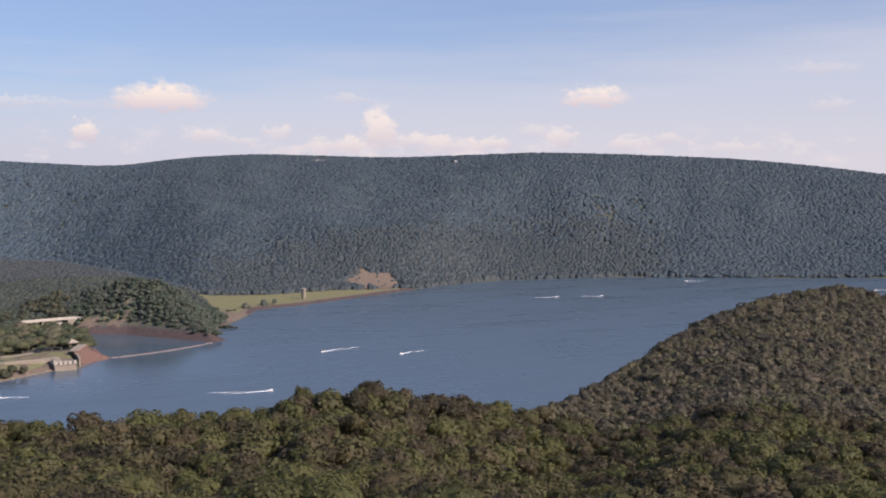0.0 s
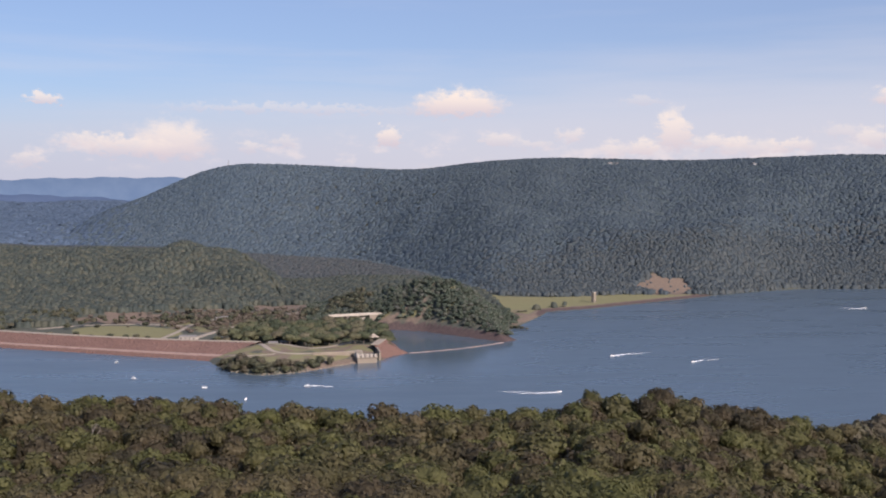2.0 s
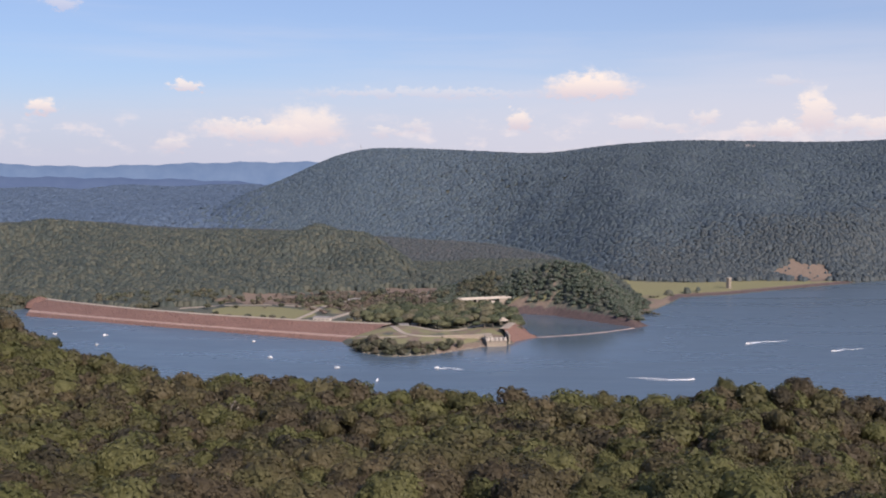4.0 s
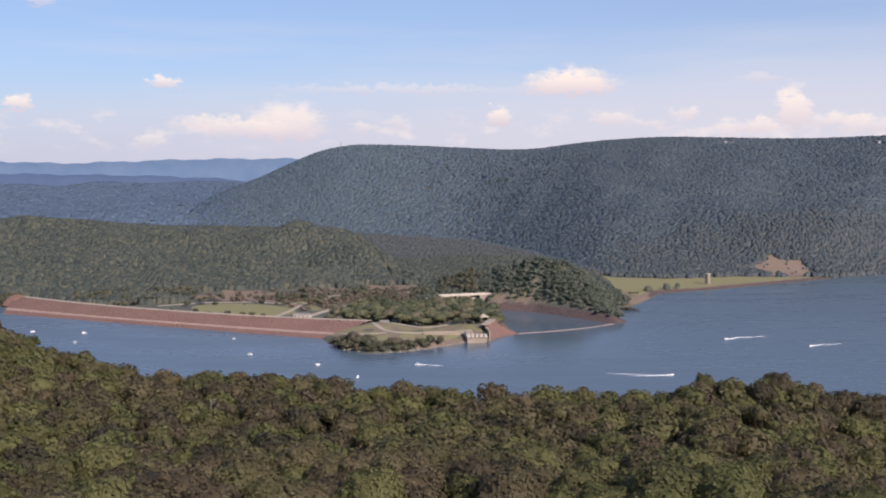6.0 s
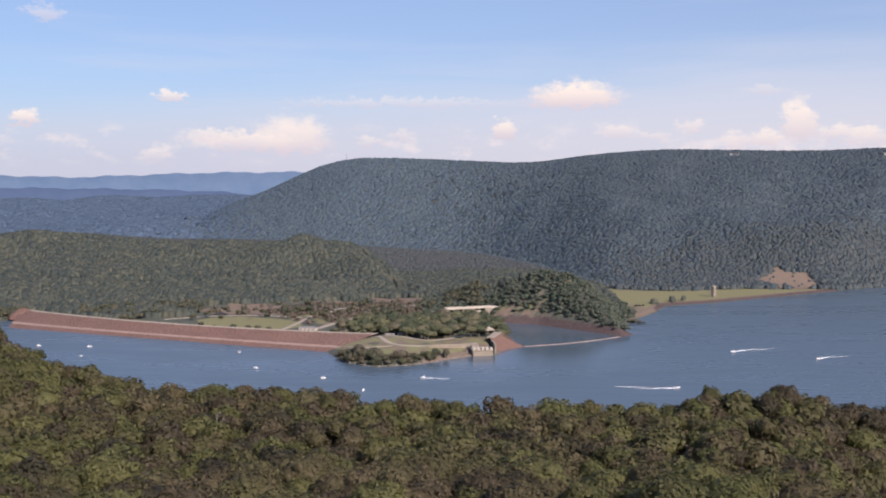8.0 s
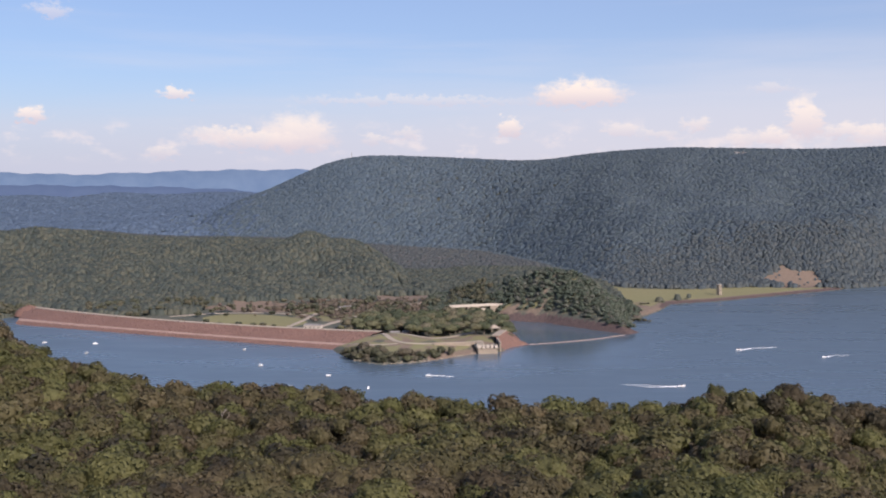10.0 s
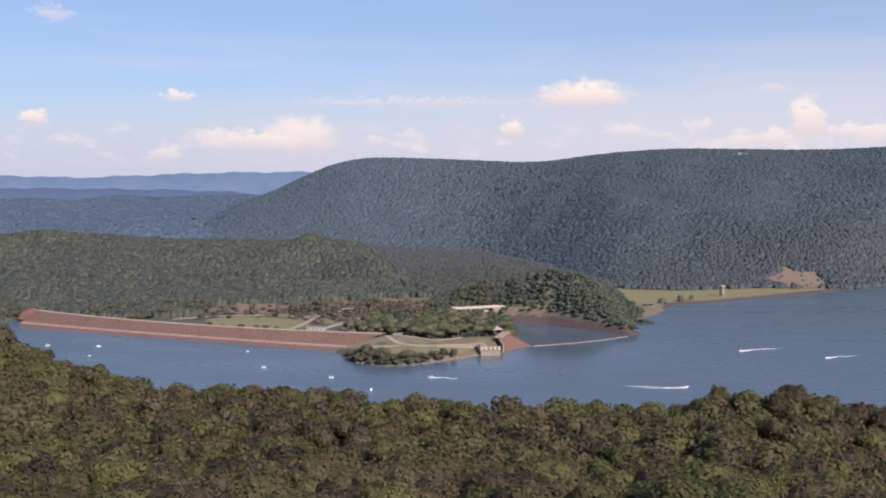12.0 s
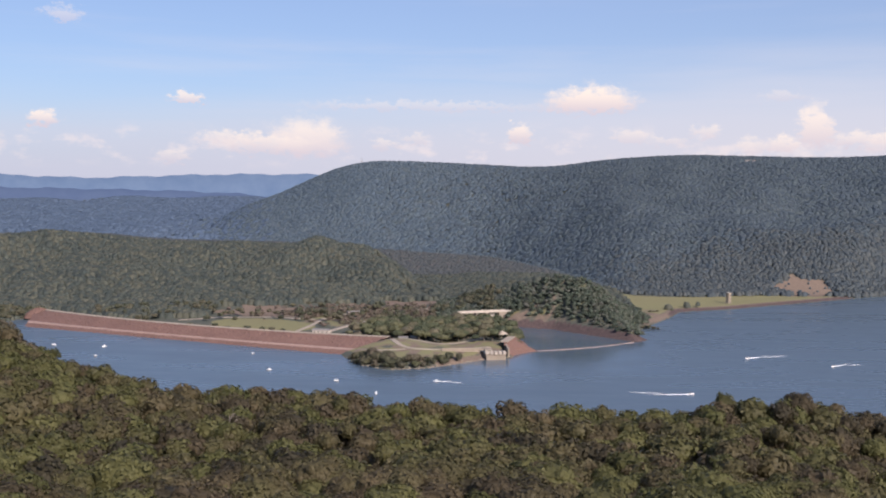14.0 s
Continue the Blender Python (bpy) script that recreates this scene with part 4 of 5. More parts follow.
# ---- the dam ----
def strip(rows, mat, name, parent=None, label="", smooth_shade=False):
    """A sheet through equally long rows of points."""
    rows = np.asarray(rows, float)
    a, b = rows.shape[:2]
    i, j = np.meshgrid(np.arange(a - 1), np.arange(b - 1), indexing="ij")
    f = np.stack([i * b + j, i * b + j + 1, (i + 1) * b + j + 1, (i + 1) * b + j], -1).reshape(-1, 4)
    ob = mesh_object(name, rows.reshape(-1, 3), f, mat, smooth=smooth_shade)
    ob.parent = parent
    return tagged(ob, label)


def build_dam():
    dam = new("dam")
    rr = np.random.default_rng(31)
    t = np.linspace(-0.03, 1.0, 260)[:, None]
    a, b = np.array(DAM_A), np.array(DAM_B)
    crest = a + (b - a) * t - np.array(DAM_OUT) * 32 * 4 * t * (1 - t)      # bows gently into the lake
    toe = np.array([-611.0, 1525.0]) + np.array([468.0, -215.0]) * t
    top = 14.0

    def line(u, z, amp=0.0):
        p = crest + (toe - crest) * u
        q = np.concatenate([p, np.full((len(t), 1), z)], 1)
        return q + rr.normal(size=q.shape) * amp
    at = lambda z: (top - z) / top
    strip([line(at(z), z, 0.32) for z in np.linspace(top - 0.3, 4.6, 16)], M_RIPRAP, "stone_face", dam, "reddish-brown riprap face")
    strip([line(at(4.6), 4.75), line(at(4.4), 4.9), line(at(3.2), 3.7, 0.1), line(at(3.0), 3.0)], M_RIPRAP_EDGE, "bench", dam, "bleached pale stone bench above the water")
    strip([line(at(z), z, 0.3) for z in np.linspace(3.1, -5, 9)], M_RIPRAP, "stone_toe", dam, "wet red stone at the waterline")
    out = np.array(DAM_OUT)
    road = [np.concatenate([crest + out * d, np.full((len(t), 1), z)], 1) for d, z in ((-0.4, top - 0.6), (-0.3, top + 0.25), (0.2, top + 0.25), (0.25, top), (8.5, top), (8.6, top + 0.2), (9.0, top + 0.2), (9.2, top - 0.5))]
    strip(road, M_ROAD, "crest_road", dam, "pale gravel road with low kerbs")
    back = [np.concatenate([crest + out * d, np.full((len(t), 1), z)], 1) + rr.normal(size=(len(t), 3)) * 0.2 for d, z in ((9.1, top - 0.3), (20, 9), (31, 4.5), (44, -2))]
    strip(back, M_RIPRAP, "back_slope", dam)
    # rounded pile of pale stone where the crest meets the hill
    ang = np.linspace(0, 2 * math.pi, 25)
    rows = []
    for f, z in ((1.0, 2), (0.8, 9), (0.5, 14), (0.2, 16.5), (0.02, 17)):
        rows.append(np.stack([-640 + 22 * f * np.cos(ang), 1620 + 20 * f * np.sin(ang), np.full(25, float(z))], 1) + rr.normal(size=(25, 3)) * 0.5)
    strip(rows, M_RIPRAP, "abutment", dam, "red stone abutment")
    return tagged(dam, "long earth dam faced with reddish-brown riprap, pale crest road", "dam")


build_dam()


def ribbon(points, width, lift=0.5):
    """A road over the ground through those points."""
    pts = [Vector(p) for p in points]
    fine = []
    for p, q in zip(pts, pts[1:]):
        n = max(2, int((q - p).length / 6))
        fine += [p.lerp(q, k / n) for k in range(n)]
    fine.append(pts[-1])
    for _ in range(6):
        fine = [fine[0]] + [(a + 2 * b + c) / 4 for a, b, c in zip(fine, fine[1:], fine[2:])] + [fine[-1]]
    rows = []
    for k, p in enumerate(fine):
        d = (fine[min(k + 1, len(fine) - 1)] - fine[max(k - 1, 0)]).normalized()
        s = Vector((-d.y, d.x)) * width / 2
        e = np.array([[*(p + s)], [*(p + s * 0.9)], [*(p - s * 0.9)], [*(p - s)]])
        zc = float(height(np.array([p.x]), np.array([p.y]))[0])
        rows.append(np.concatenate([e, np.array([[zc - 0.6], [zc + lift], [zc + lift], [zc - 0.6]])], 1))
    return strip(rows, M_ROAD, "road")


for pts, w in ROADS:
    tagged(ribbon(pts, w), "pale sandy access road near the dam", "road", kind="structure")


def ground_z(x, y):
    return float(height(np.array([x]), np.array([y]))[0])


# ---- intake works, spillway and tower ----
def build_intake():
    w = new("intake_structure")
    w.matrix_basis = pose(46, 1294, 0, 0, 0, 9)
    part("base", boxes((-12, 12, -14, 14, -8, 6.2), bevel=0.3), M_CONCRETE, w, "grey weathered concrete block standing in the water")
    for x in (-11, -5.5, 0, 5.5, 11):
        part("pier", boxes((x - 0.9, x + 0.9, -14.25, -13.9, -8, 5.6), bevel=0.08), M_CONCRETE, w)
    part("deck", boxes((-13, 13, -15.2, 14.6, 6.2, 7.1), bevel=0.12), M_CONCRETE, w, "pale concrete deck slab")
    for x in (-12.4, 12.4):
        part("parapet", boxes((x - 0.3, x + 0.3, -14.8, 14, 7.1, 8.3), bevel=0.06), M_PALE, w)
    for k, x in enumerate((-10.4, -5.2, 0, 5.2, 10.4)):
        part("hoist_housing", boxes((x - 1.5, x + 1.5, -13.8, -10.4, 7.1, 10.0), (x - 1.8, x + 1.8, -14.1, -10.1, 10.0, 10.5), bevel=0.1), M_PALE, w, "pale hoist housing")
    house = part("gatehouse", boxes((-11.5, -3.5, -4, 6, 7.1, 11.4), bevel=0.1), M_PALE, w, "pale block gatehouse")
    part("roof", boxes((-12.1, -2.9, -4.6, 6.6, 11.4, 12.0), bevel=0.1), M_CONCRETE, house)
    for x in (-9.6, -7.5, -5.4):
        part("window", boxes((x - 0.6, x + 0.6, -4.08, -3.9, 8.4, 10.3), bevel=0.02), M_DARK, house)
    part("door", boxes((-3.58, -3.4, 0, 2, 7.1, 9.4), bevel=0.02), M_DARK, house)
    return tagged(w, "weathered concrete intake works with pale deck at the shore", "intake works")


def build_wall():
    w = new("retaining_wall")
    w.matrix_basis = pose(12, 1301, 4.2, 0, 0, 12)
    for k in range(7):
        part("panel", boxes((-30 + k * 7.6, -22.5 + k * 7.6, -0.9, 0.9, -3, 6.0 + 0.25 * (k % 2)), bevel=0.1), M_CONCRETE, w)
    part("coping", boxes((-30.5, 24, -1.2, 1.2, 6.2, 6.9), bevel=0.1), M_ROAD, w)
    return tagged(w, "long tan concrete retaining wall by the water", "wall")


def build_apron():
    """Cone of red stone between the intake and the inlet, with a sheer wall along its inner side."""
    ap = new("stone_apron")
    rr = np.random.default_rng(8)
    rows = []
    for u in np.linspace(0, 1, 22):
        row = []
        for v in np.linspace(0, 1, 40):
            a = np.array([62, 1300]) * (1 - v) + np.array([92, 1428]) * v
            tip = np.array([106, 1353])
            foot = a + (tip - a) * math.sin(math.pi * v) * 0.95
            head = np.array([60, 1338]) * (1 - v) + np.array([76, 1396]) * v
            p = head + (foot - head) * u * 1.22
            row.append([*p, 13.5 - 16.5 * u])
        rows.append(np.array(row) + rr.normal(size=(40, 3)) * 0.3)
    strip(rows, M_RIPRAP, "stone_slope", ap, "orange-red riprap slope")
    part("edge_wall", boxes((-1, 1, -24, 24, -4, 6.5), (-1.3, 1.3, -24, 24, 6.5, 7.1), bevel=0.1), M_CONCRETE, ap).matrix_basis = pose(63, 1322, 4, 0, 0, 3)
    part("top_slab", boxes((-5, 5, -26, 26, -0.6, 0.5), bevel=0.1), M_ROAD, ap).matrix_basis = pose(66, 1366, 13.3, 0, 0, -14)
    return tagged(ap, "cone of orange-red riprap beside the intake works", "riprap")


def build_pavilion():
    p = new("pavilion")
    p.matrix_basis = pose(60, 1388, max(13.8, ground_z(60, 1388)), 0, 0, 20)
    for x in (-5, 5):
        for y in (-4, 4):
            part("post", boxes((x - 0.25, x + 0.25, y - 0.25, y + 0.25, -1.5, 3.2), bevel=0.04), M_BARK, p)
    bm = bmesh.new()
    bmesh.ops.create_cone(bm, cap_ends=True, segments=4, radius1=9.5, radius2=1.0, depth=4.2, matrix=pose(0, 0, 5.2, 0, 0, 45))
    part("roof", bm, M_ROAD, p, "tan pyramid roof")
    return tagged(p, "open picnic pavilion with a tan pyramid roof", "pavilion")


def build_bridge():
    b = new("spillway_bridge")
    b.matrix_basis = pose(42, 1606, 0, 0, 0, 22)
    part("deck", boxes((-42, 42, -4.5, 4.5, 19.0, 20.6), bevel=0.2), M_PALE, b, "pale concrete bridge deck")
    for y in (-4.3, 4.3):
        part("parapet", boxes((-42, 42, y - 0.25, y + 0.25, 20.6, 21.8), bevel=0.05), M_PALE, b)
    for x in (-30, -14, 2):
        part("pier", boxes((x - 1.4, x + 1.4, -4, 4, -4, 19.0), bevel=0.3), M_CONCRETE, b)
    part("abutment", boxes((22, 38, -4.2, 5, -4, 19.0), bevel=0.4), M_CONCRETE, b, "large tan concrete abutment")
    part("gate", boxes((8, 18.5, 2, 2.8, -4, 17), bevel=0.1), M_PALE, b, "pale steel spillway gate")
    return tagged(b, "pale concrete spillway bridge on heavy piers", "bridge")


def build_tower():
    t = new("water_tower")
    t.matrix_basis = pose(484, 1904, ground_z(484, 1904) - 0.5, 0, 0, 38)
    part("shaft", boxes((-3.3, 3.3, -3.3, 3.3, 0, 18.6), bevel=0.35), M_CONCRETE, t, "pale plain concrete shaft")
    part("cornice", boxes((-3.9, 3.9, -3.9, 3.9, 18.6, 19.6), bevel=0.2), M_PALE, t)
    part("footing", boxes((-5.2, 5.2, -5.2, 5.2, -2, 1.0), bevel=0.2), M_CONCRETE, t)
    part("door", boxes((-1, 1, -3.58, -3.4, 0.9, 3.4), bevel=0.03), M_DARK, t)
    for z in (7.5, 13):
        part("window", boxes((-0.6, 0.6, -3.56, -3.4, z, z + 1.8), bevel=0.02), M_DARK, t)
    return tagged(t, "square pale concrete control tower on the grassy shore", "tower")


def build_shed(name, x, y, turn, w, d, h, label, wall=None, rise=1.6):
    b = new(name)
    b.matrix_basis = pose(x, y, ground_z(x, y) - 0.4, 0, 0, turn)
    body = part("wall", boxes((-w / 2, w / 2, -d / 2, d / 2, 0, h), bevel=0.08), wall or M_PALE, b)
    bm = bmesh.new()
    e = 0.6
    pts = [(-w / 2 - e, -d / 2 - e, h), (w / 2 + e, -d / 2 - e, h), (w / 2 + e, d / 2 + e, h), (-w / 2 - e, d / 2 + e, h), (-w / 2 - e, 0, h + rise), (w / 2 + e, 0, h + rise)]
    v = [bm.verts.new(p) for p in pts]
    for f in ((0, 1, 5, 4), (2, 3, 4, 5), (1, 2, 5), (3, 0, 4), (3, 2, 1, 0)):
        bm.faces.new([v[k] for k in f])
    part("roof", bm, M_ROOF, b)
    n = max(2, int(w / 5))
    for k in range(n):
        cx = -w / 2 + (k + 0.5) * w / n
        part("window" if k else "door", boxes((cx - 0.8, cx + 0.8, -d / 2 - 0.09, -d / 2 + 0.05, 0.4 if not k else 1.2, min(h - 0.5, 2.8)), bevel=0.02), M_DARK, b)
    return tagged(b, label, "building")


build_intake()
build_wall()
build_apron()
build_pavilion()
build_bridge()
build_tower()
build_shed("service_building", -188, 1482, -14, 24, 11, 4.6, "long low pale service building behind the dam")
build_shed("park_building", -56, 1420, 10, 9, 7, 3.4, "small pale park building among trees", rise=2.2)
build_shed("park_building", -70, 1404, 6, 12, 7, 3.2, "small tan park building beside the road", M_CONCRETE)
build_shed("storage_shed", -165, 1700, 20, 20, 10, 4.2, "low pale shed beside the valley road")
for k, (x, y) in enumerate(RIDGE_HOUSES):
    build_shed("ridge_house", x, y, 12 + 25 * k, 13, 9, 6.5, "pale grey house in a clearing on the ridge top", M_SIDING, 3.2)


def build_mast():
    m = new("radio_mast")
    az, r = radians(-5.15), 3585
    x, y = r * math.sin(az), r * math.cos(az)
    m.matrix_basis = pose(x, y, ground_z(x, y), 0, 0, 0)
    bm = bmesh.new()
    for k in range(3):
        a = k * 2.094
        bmesh.ops.create_cone(bm, cap_ends=True, segments=6, radius1=0.35, radius2=0.25, depth=24, matrix=pose(1.1 * math.cos(a), 1.1 * math.sin(a), 12))
    for z in range(2, 24, 3):
        box(bm, -1.1, 1.1, -0.9, 0.9, z, z + 0.3)
    part("lattice", bm, M_ROOF, m)
    return tagged(m, "slim grey lattice radio mast on the ridge", "mast")


build_mast()


def build_boom():
    """A line of floats across the mouth of the inlet."""
    boom = new("float_boom")
    a, b = Vector((104, 1354)), Vector((240, 1440))
    n = 60
    bm = bmesh.new()
    bmesh.ops.create_cone(bm, cap_ends=True, segments=8, radius1=0.45, radius2=0.45, depth=2.35, matrix=pose(0, 0, 0, 0, 90, 0))
    first = part("float", bm, M_BOOM, boom)
    d = (b - a).normalized()
    side = Vector((-d.y, d.x))
    for k in range(n):
        u = (k + 0.5) / n
        p = a.lerp(b, u) - side * 9 * math.sin(math.pi * u)
        ob = first if k == 0 else new("float", first.data)
        ob.parent = boom
        ob.matrix_basis = pose(p.x, p.y, 0.15, 0, 0, math.degrees(math.atan2(d.y, d.x)) - 11 * math.cos(math.pi * u))
    return tagged(boom, "long line of faded pinkish floats across the inlet", "float line")


build_boom()


# ---- boats ----
def hull_mesh(l, w, h, z0=-0.3):
    """A boat's hull with a pointed, raised bow along +x."""
    bm = bmesh.new()
    rings = []
    for u in (0.0, 0.25, 0.5, 0.72, 0.88, 1.0):
        k = w / 2 * (1 - max(0, (u - 0.45) / 0.55) ** 2 * 0.97)
        top = h + 0.35 * h * max(0, u - 0.4)
        x = -l / 2 + l * u
        keel = z0 + 0.5 * max(0, u - 0.6) * h
        rings.append([bm.verts.new(p) for p in ((x, -k, top), (x, -k * 0.82, keel + 0.35 * h), (x, 0, keel), (x, k * 0.82, keel + 0.35 * h), (x, k, top))])
    for a, b in zip(rings, rings[1:]):
        for i in range(4):
            bm.faces.new((a[i], b[i], b[i + 1], a[i + 1]))
        bm.faces.new((a[4], b[4], b[0], a[0]))
    bm.faces.new(rings[0])
    return bm


def build_speedboat():
    b = new("speedboat")
    part("hull", hull_mesh(7.6, 2.6, 1.15), M_WHITE, b, "white moulded hull")
    part("windscreen", boxes((0.6, 0.75, -0.95, 0.95, 1.2, 1.85), bevel=0.03), M_DARK, b)
    for y in (-0.6, 0.6):
        part("seat", boxes((-0.8, 0.0, y - 0.4, y + 0.4, 1.15, 1.7), bevel=0.08), M_CONCRETE, b)
    part("engine", boxes((-4.2, -3.7, -0.35, 0.35, 0.2, 1.7), bevel=0.1), M_DARK, b)
    return tagged(b, "white open speedboat with a dark windscreen on the lake", "boat", group="boats on the lake")


def build_cruiser():
    b = new("cabin_boat")
    part("hull", hull_mesh(9.5, 3.1, 1.3), M_WHITE, b)
    part("cabin", boxes((-2.6, 1.6, -1.2, 1.2, 1.3, 2.9), bevel=0.2), M_WHITE, b)
    part("window", boxes((-2.2, 1.3, -1.24, 1.24, 1.9, 2.5), bevel=0.03), M_DARK, b)
    part("roof", boxes((-3.0, 1.8, -1.35, 1.35, 2.9, 3.05), bevel=0.05), M_WHITE, b)
    return tagged(b, "white cabin boat lying still on the lake", "boat", group="boats on the lake")


def build_pontoon():
    b = new("pontoon_boat")
    for y in (-1.0, 1.0):
        bm = bmesh.new()
        bmesh.ops.create_cone(bm, cap_ends=True, segments=12, radius1=0.42, radius2=0.36, depth=8.4, matrix=pose(0, y, 0.1, 0, 90, 0))
        part("float", bm, M_ROOF, b, "grey metal float")
    part("deck", boxes((-4, 4, -1.35, 1.35, 0.5, 0.68), bevel=0.04), M_WHITE, b)
    part("fence", boxes((-3.9, 3.9, -1.32, -1.26, 0.68, 1.5), (-3.9, 3.9, 1.26, 1.32, 0.68, 1.5), (3.84, 3.9, -1.3, 1.3, 0.68, 1.5), bevel=0.02), M_WHITE, b)
    for x in (-3.2, 1.2):
        for y in (-1.2, 1.2):
            part("canopy_pole", boxes((x - 0.05, x + 0.05, y - 0.05, y + 0.05, 0.6, 2.9), bevel=0.01), M_ROOF, b)
    part("canopy", boxes((-3.6, 1.6, -1.4, 1.4, 2.9, 3.05), bevel=0.06), M_WHITE, b, "white canvas canopy")
    part("seat", boxes((-3.6, -2.4, -1.15, 1.15, 0.68, 1.3), bevel=0.1), M_CONCRETE, b)
    return tagged(b, "white pontoon boat with a canopy adrift on the lake", "boat", group="boats on the lake")


def build_wake(x, y, heading, length, width, seed):
    """Foam trail behind a boat: a broken bright core and a thin crest thrown to one side."""
    wk = new("boat_wake")
    wk.matrix_basis = pose(x, y, 0.06, 0, 0, heading)
    rr = np.random.default_rng(seed)
    u = np.linspace(0, 1, 60)
    wob = np.cumsum(rr.normal(size=60)) * 0.05
    half = width * (0.35 + 0.65 * np.sin(np.pi * np.clip(u * 1.15, 0, 1)) ** 0.6) * (1 - u) ** 1.1 * rr.uniform(0.6, 1.25, 60) * np.clip(1.15 - 1.3 * u + 0.8 * np.sin(u * 21 + seed) * u + rr.normal(size=60) * 0.3 * u, 0.04, 1.2)
    wob = wob + rr.uniform(-0.16, 0.16) * length * u ** 2
    rows = [np.stack([-u * length - 3.2, wob + half * f * (1 + 0.3 * u), 0.55 * (1 - u) * (1 - abs(f)) * rr.uniform(0.5, 1.4, 60)], 1) for f in (-1, -0.5, 0, 0.5, 1)]
    strip(rows, M_FOAM, "foam_trail", wk)
    rows = [np.stack([-(0.3 + 0.9 * u) * length - 8, (0.05 + 0.15 * u) * length + 2.0 + f * 0.7 * np.sin(np.pi * u) * rr.uniform(0.5, 1.3, 60), 0.25 * (1 - abs(f)) * np.sin(np.pi * u)], 1) for f in (-1, 0, 1)]
    strip(rows, M_FOAM, "crest_line", wk)
    return tagged(wk, "white foam wake trailing behind a speedboat", "wake", group="wakes on the lake")


MOVING = [(238, 1079, 2, 46, 2.6), (359, 1313, 214, 46, 2.8), (446, 1260, 216, 34, 2.2), (959, 1817, 4, 34, 2.6), (1051, 1807, 6, 30, 2.6),
          (1398, 2028, 178, 34, 3.0), (1646, 1715, 185, 30, 2.4)]
kit = build_speedboat()
for k, (x, y, turn, length, width) in enumerate(MOVING):
    m = pose(x, y, 0, 0, -4, turn)
    b = kit if k == 0 else copy_thing(kit, m)
    b.matrix_basis = m
    build_wake(x, y, turn, length, width * 1.4, 50 + k)

LYING = [(-518, 1360, 10, 1), (-450, 1352, 30, 0), (-436, 1277, 80, 1), (-251, 1307, 75, 1), (-211, 1195, -25, 0), (-128, 1133, 5, 1), (-21, 1135, 180, 0), (-80, 1066, 85, 0), (-158, 1068, -20, 1)]
still = [build_cruiser(), build_pontoon()]
used = set()
for x, y, turn, kind in LYING:
    m = pose(x, y, 0.05, 0, 0, turn)
    b = copy_thing(still[kind], m) if kind in used else still[kind]
    used.add(kind)
    b.matrix_basis = m
    b.scale = (0.66, 0.66, 0.66)


build_wake(-21, 1135, 180, 18, 0.9, 71)      # the one boat of these that is just under way


# ---- bushes on the dry shore ----
def build_bush(seed, mat):
    b = new("bush")
    rr = np.random.default_rng(seed)
    bm = bmesh.new()
    for k in range(5):
        a = k * 1.257
        bmesh.ops.create_cone(bm, cap_ends=True, segments=5, radius1=0.12, radius2=0.04, depth=2.4, matrix=pose(0.5 * math.cos(a), 0.5 * math.sin(a), 0.9, 25 * math.sin(a), -25 * math.cos(a)))
    part("stem", bm, M_BARK, b)
    v, f = crown_shape(seed, 1, 8, 260, 0.15, 14)
    crown = mesh_object("crown", v * [3.8, 3.8, 2.7] + [0, 0, 2.0], f, mat, smooth=True)
    crown.parent = b
    return tagged(b, "low brown-green bush on the dry lake shore", "bush", group="bushes on the shore")


BUSHES = [(277, 1584, 1.1), (284, 1580, 1.5), (291, 1577, 1.2), (298, 1574, 0.8), (318, 1752, 0.9), (324, 1756, 0.7), (331, 1759, 0.8), (352, 1790, 0.7), (360, 1792, 0.9),
          (-392, 1560, 1.3), (-352, 1545, 1.5), (-330, 1530, 1.2), (-300, 1517, 1.8), (-278, 1512, 1.3), (-262, 1505, 1.5), (-312, 1522, 1.0), (-246, 1498, 1.2), (-336, 1612, 1.3), (-270, 1628, 1.6)]
first = [build_bush(300, M_LEAF_BUSH), build_bush(301, M_LEAF_BUSH)]
for k, (x, y, size) in enumerate(BUSHES):
    m = pose(x, y, max(ground_z(x, y), 0.0) - 0.2, 0, 0, 47 * k)
    b = first[k] if k < 2 else copy_thing(first[k % 2], m)
    b.matrix_basis = m
    b.scale = (size, size, size)


def plant_shore():
    """Dense shrubs along the water's edge of the point."""
    kinds = [build_bush(310 + k, M_LEAF_SHRUB) for k in range(4)]
    for k in kinds:
        tagged(k, "dense dark green shrub at the water's edge", "bush", group="shrubs on the point")
    rr = np.random.default_rng(33)
    x, y = scatter(-8, 1, 1195, 1285, 8.6, 34, lambda x, y: (x > -138) & (x < 4) & ~near_road(x, y, 2.5), True)
    sd = shore_distance(x, y)
    ok = (sd > 1.0) & (sd < 27 - 14 * smooth(x, -45, -10)) & (dice(x, y) < 0.9 - 0.15 * smooth(x, -40, -5))
    for n, (px, py, d) in enumerate(zip(x[ok], y[ok], sd[ok])):
        s = rr.uniform(0.75, 2.1) * (0.8 + 0.35 * min(d / 12, 1))
        m = pose(px, py, max(ground_z(px, py), 0.0) - 0.3, 0, 0, rr.uniform(0, 360))
        b = kinds[n] if n < 4 else copy_thing(kinds[n % 4], m)
        b.matrix_basis = m
        b.scale = (s, s, s * rr.uniform(0.95, 1.6))


plant_shore()


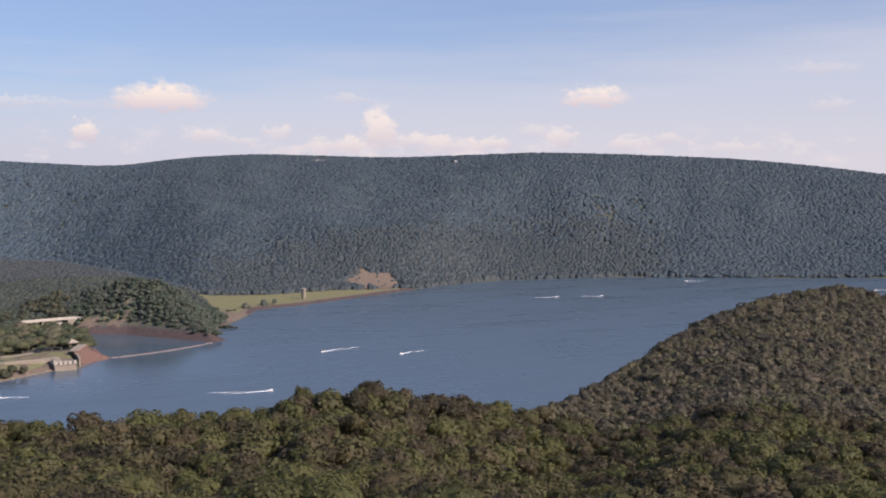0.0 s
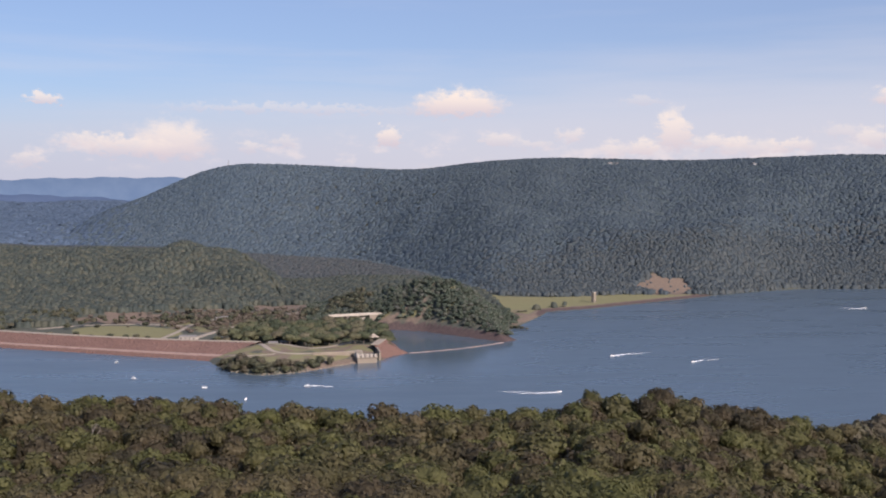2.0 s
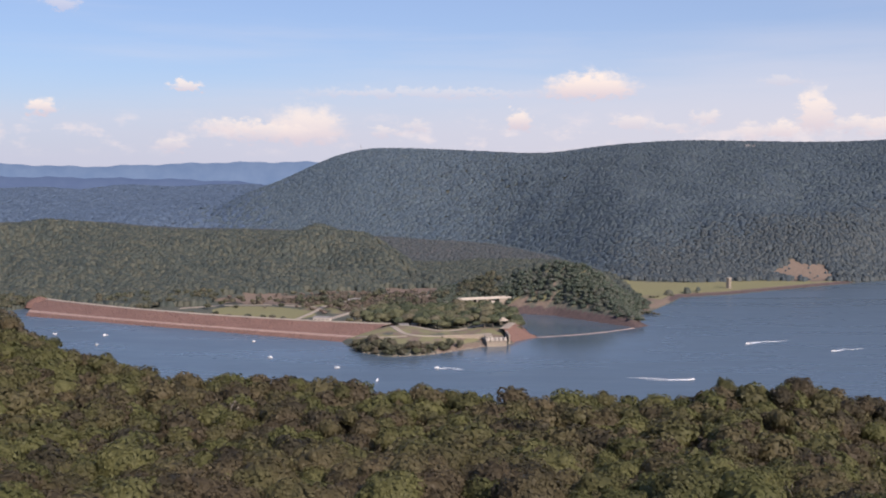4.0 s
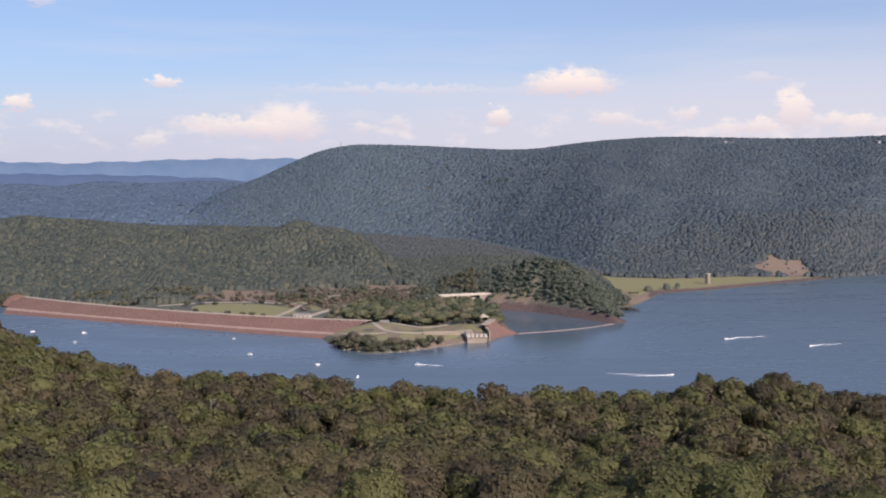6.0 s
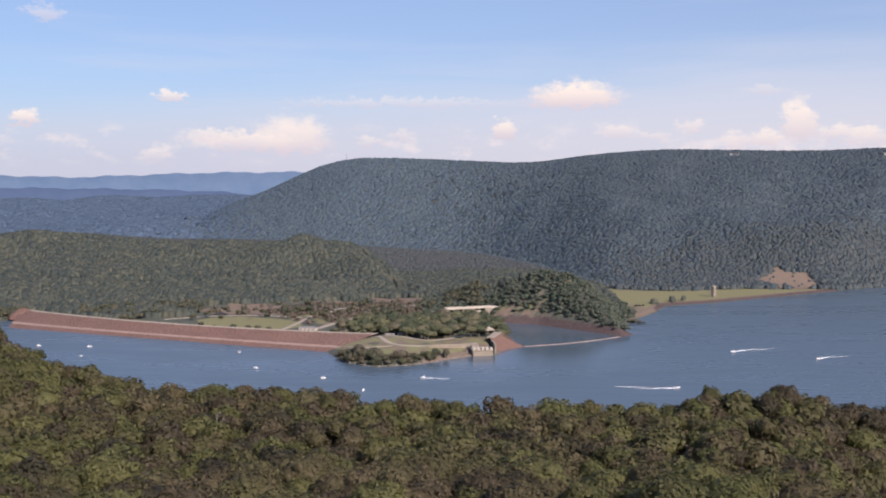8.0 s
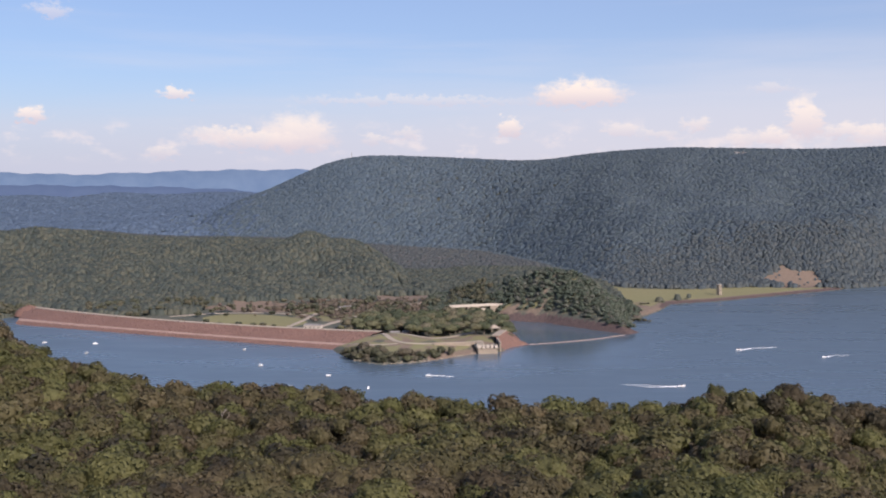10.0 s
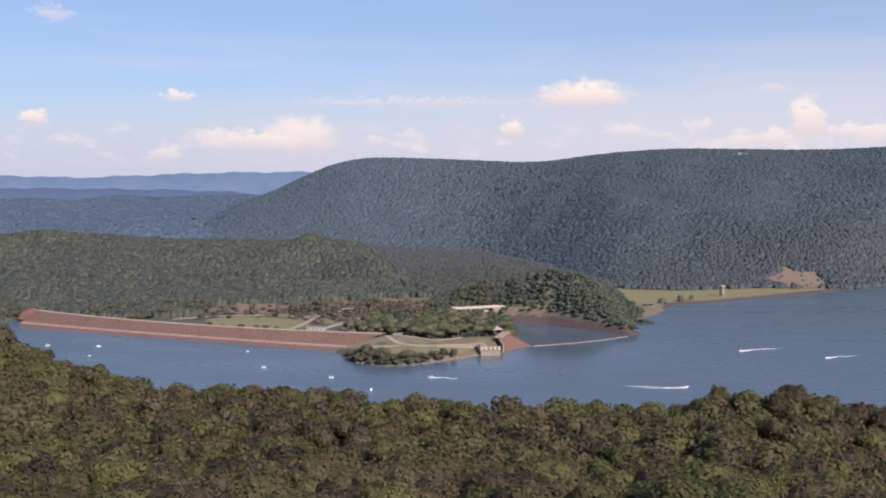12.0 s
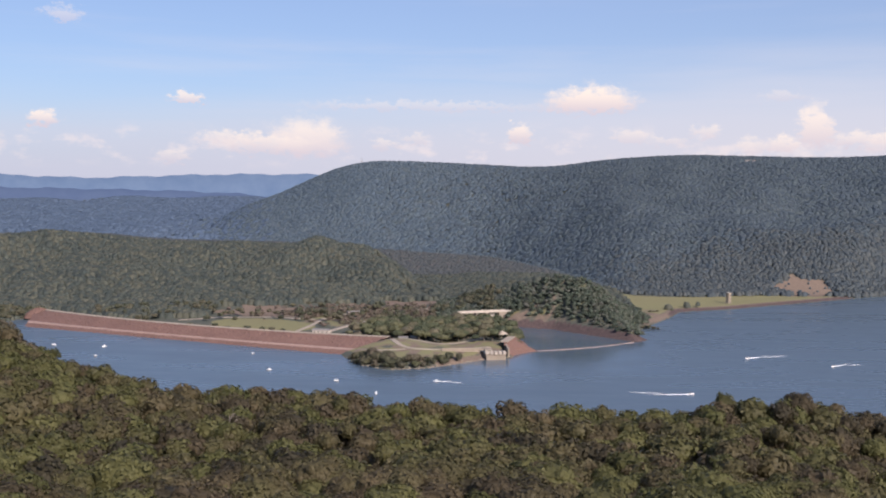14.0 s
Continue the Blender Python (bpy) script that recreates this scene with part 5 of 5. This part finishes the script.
def build_rocks():
    """Pale stones along the waterline of the point."""
    rr = np.random.default_rng(61)
    v, f = icosphere(1)
    V, Fc = [], []
    for k in range(110):
        px = -118 + 150 * rr.uniform(0, 1) ** 0.7
        py = curve(np.array([px]), (-112, 1233), (-78, 1203), (-33, 1217), (33, 1279))[0] + abs(rr.normal()) * 2.2 - 0.6
        size = rr.uniform(0.35, 1.3)
        V.append(v * size * rr.uniform(0.6, 1.3, 3) * (1 + 0.15 * rr.normal(size=(len(v), 1))) + [px, py, max(ground_z(px, py), 0) + 0.1 * size])
        Fc.append(f + k * len(v))
    tagged(mesh_object("shore_rock", np.concatenate(V), np.concatenate(Fc), M_CONCRETE), "pale broken stones along the waterline", "rocks", kind="stuff")


build_rocks()


# ---- bare snags that stand in the near wood ----
SNAGS = [(86, 270), (-83, 388), (24, 292)]


def build_snag(seed, tall):
    d = new("dead_tree")
    rr = np.random.default_rng(seed)
    bm = bmesh.new()

    def limb(a, b, r0, r1):
        v = Vector(b) - Vector(a)
        bmesh.ops.create_cone(bm, cap_ends=True, segments=6, radius1=r0, radius2=r1, depth=v.length, matrix=Matrix.Translation((Vector(a) + Vector(b)) / 2) @ v.to_track_quat("Z", "Y").to_matrix().to_4x4())
    limb((0, 0, -0.5), (0.3, 0, tall * 0.6), 0.35, 0.24)
    limb((0.3, 0, tall * 0.6), (0.1, 0.4, tall), 0.24, 0.05)
    part("trunk", bm, M_SNAG, d)
    for k in range(9):
        bm = bmesh.new()
        a, h = k * 2.4 + rr.uniform(-0.4, 0.4), tall * (0.5 + 0.045 * k)
        q = Vector((2.6 * math.cos(a), 2.6 * math.sin(a), h + rr.uniform(1.2, 2.8)))
        limb((0.25, 0.1, h), q, 0.11, 0.05)
        for _ in range(3):
            limb(q * 0.75 + Vector((0, 0, h * 0.25)), q + Vector(rr.uniform(-1.2, 1.2, 3)) + Vector((0, 0, 0.8)), 0.05, 0.02)
        part("branch", bm, M_SNAG, d)
    return tagged(d, "bare pale grey dead tree among green crowns", "tree", group="dead trees")


for k, (x, y) in enumerate(SNAGS):
    build_snag(400 + k, 15.5 + k % 2).matrix_basis = pose(x, y, ground_z(x, y) - 0.3, 0, 0, 70 * k)
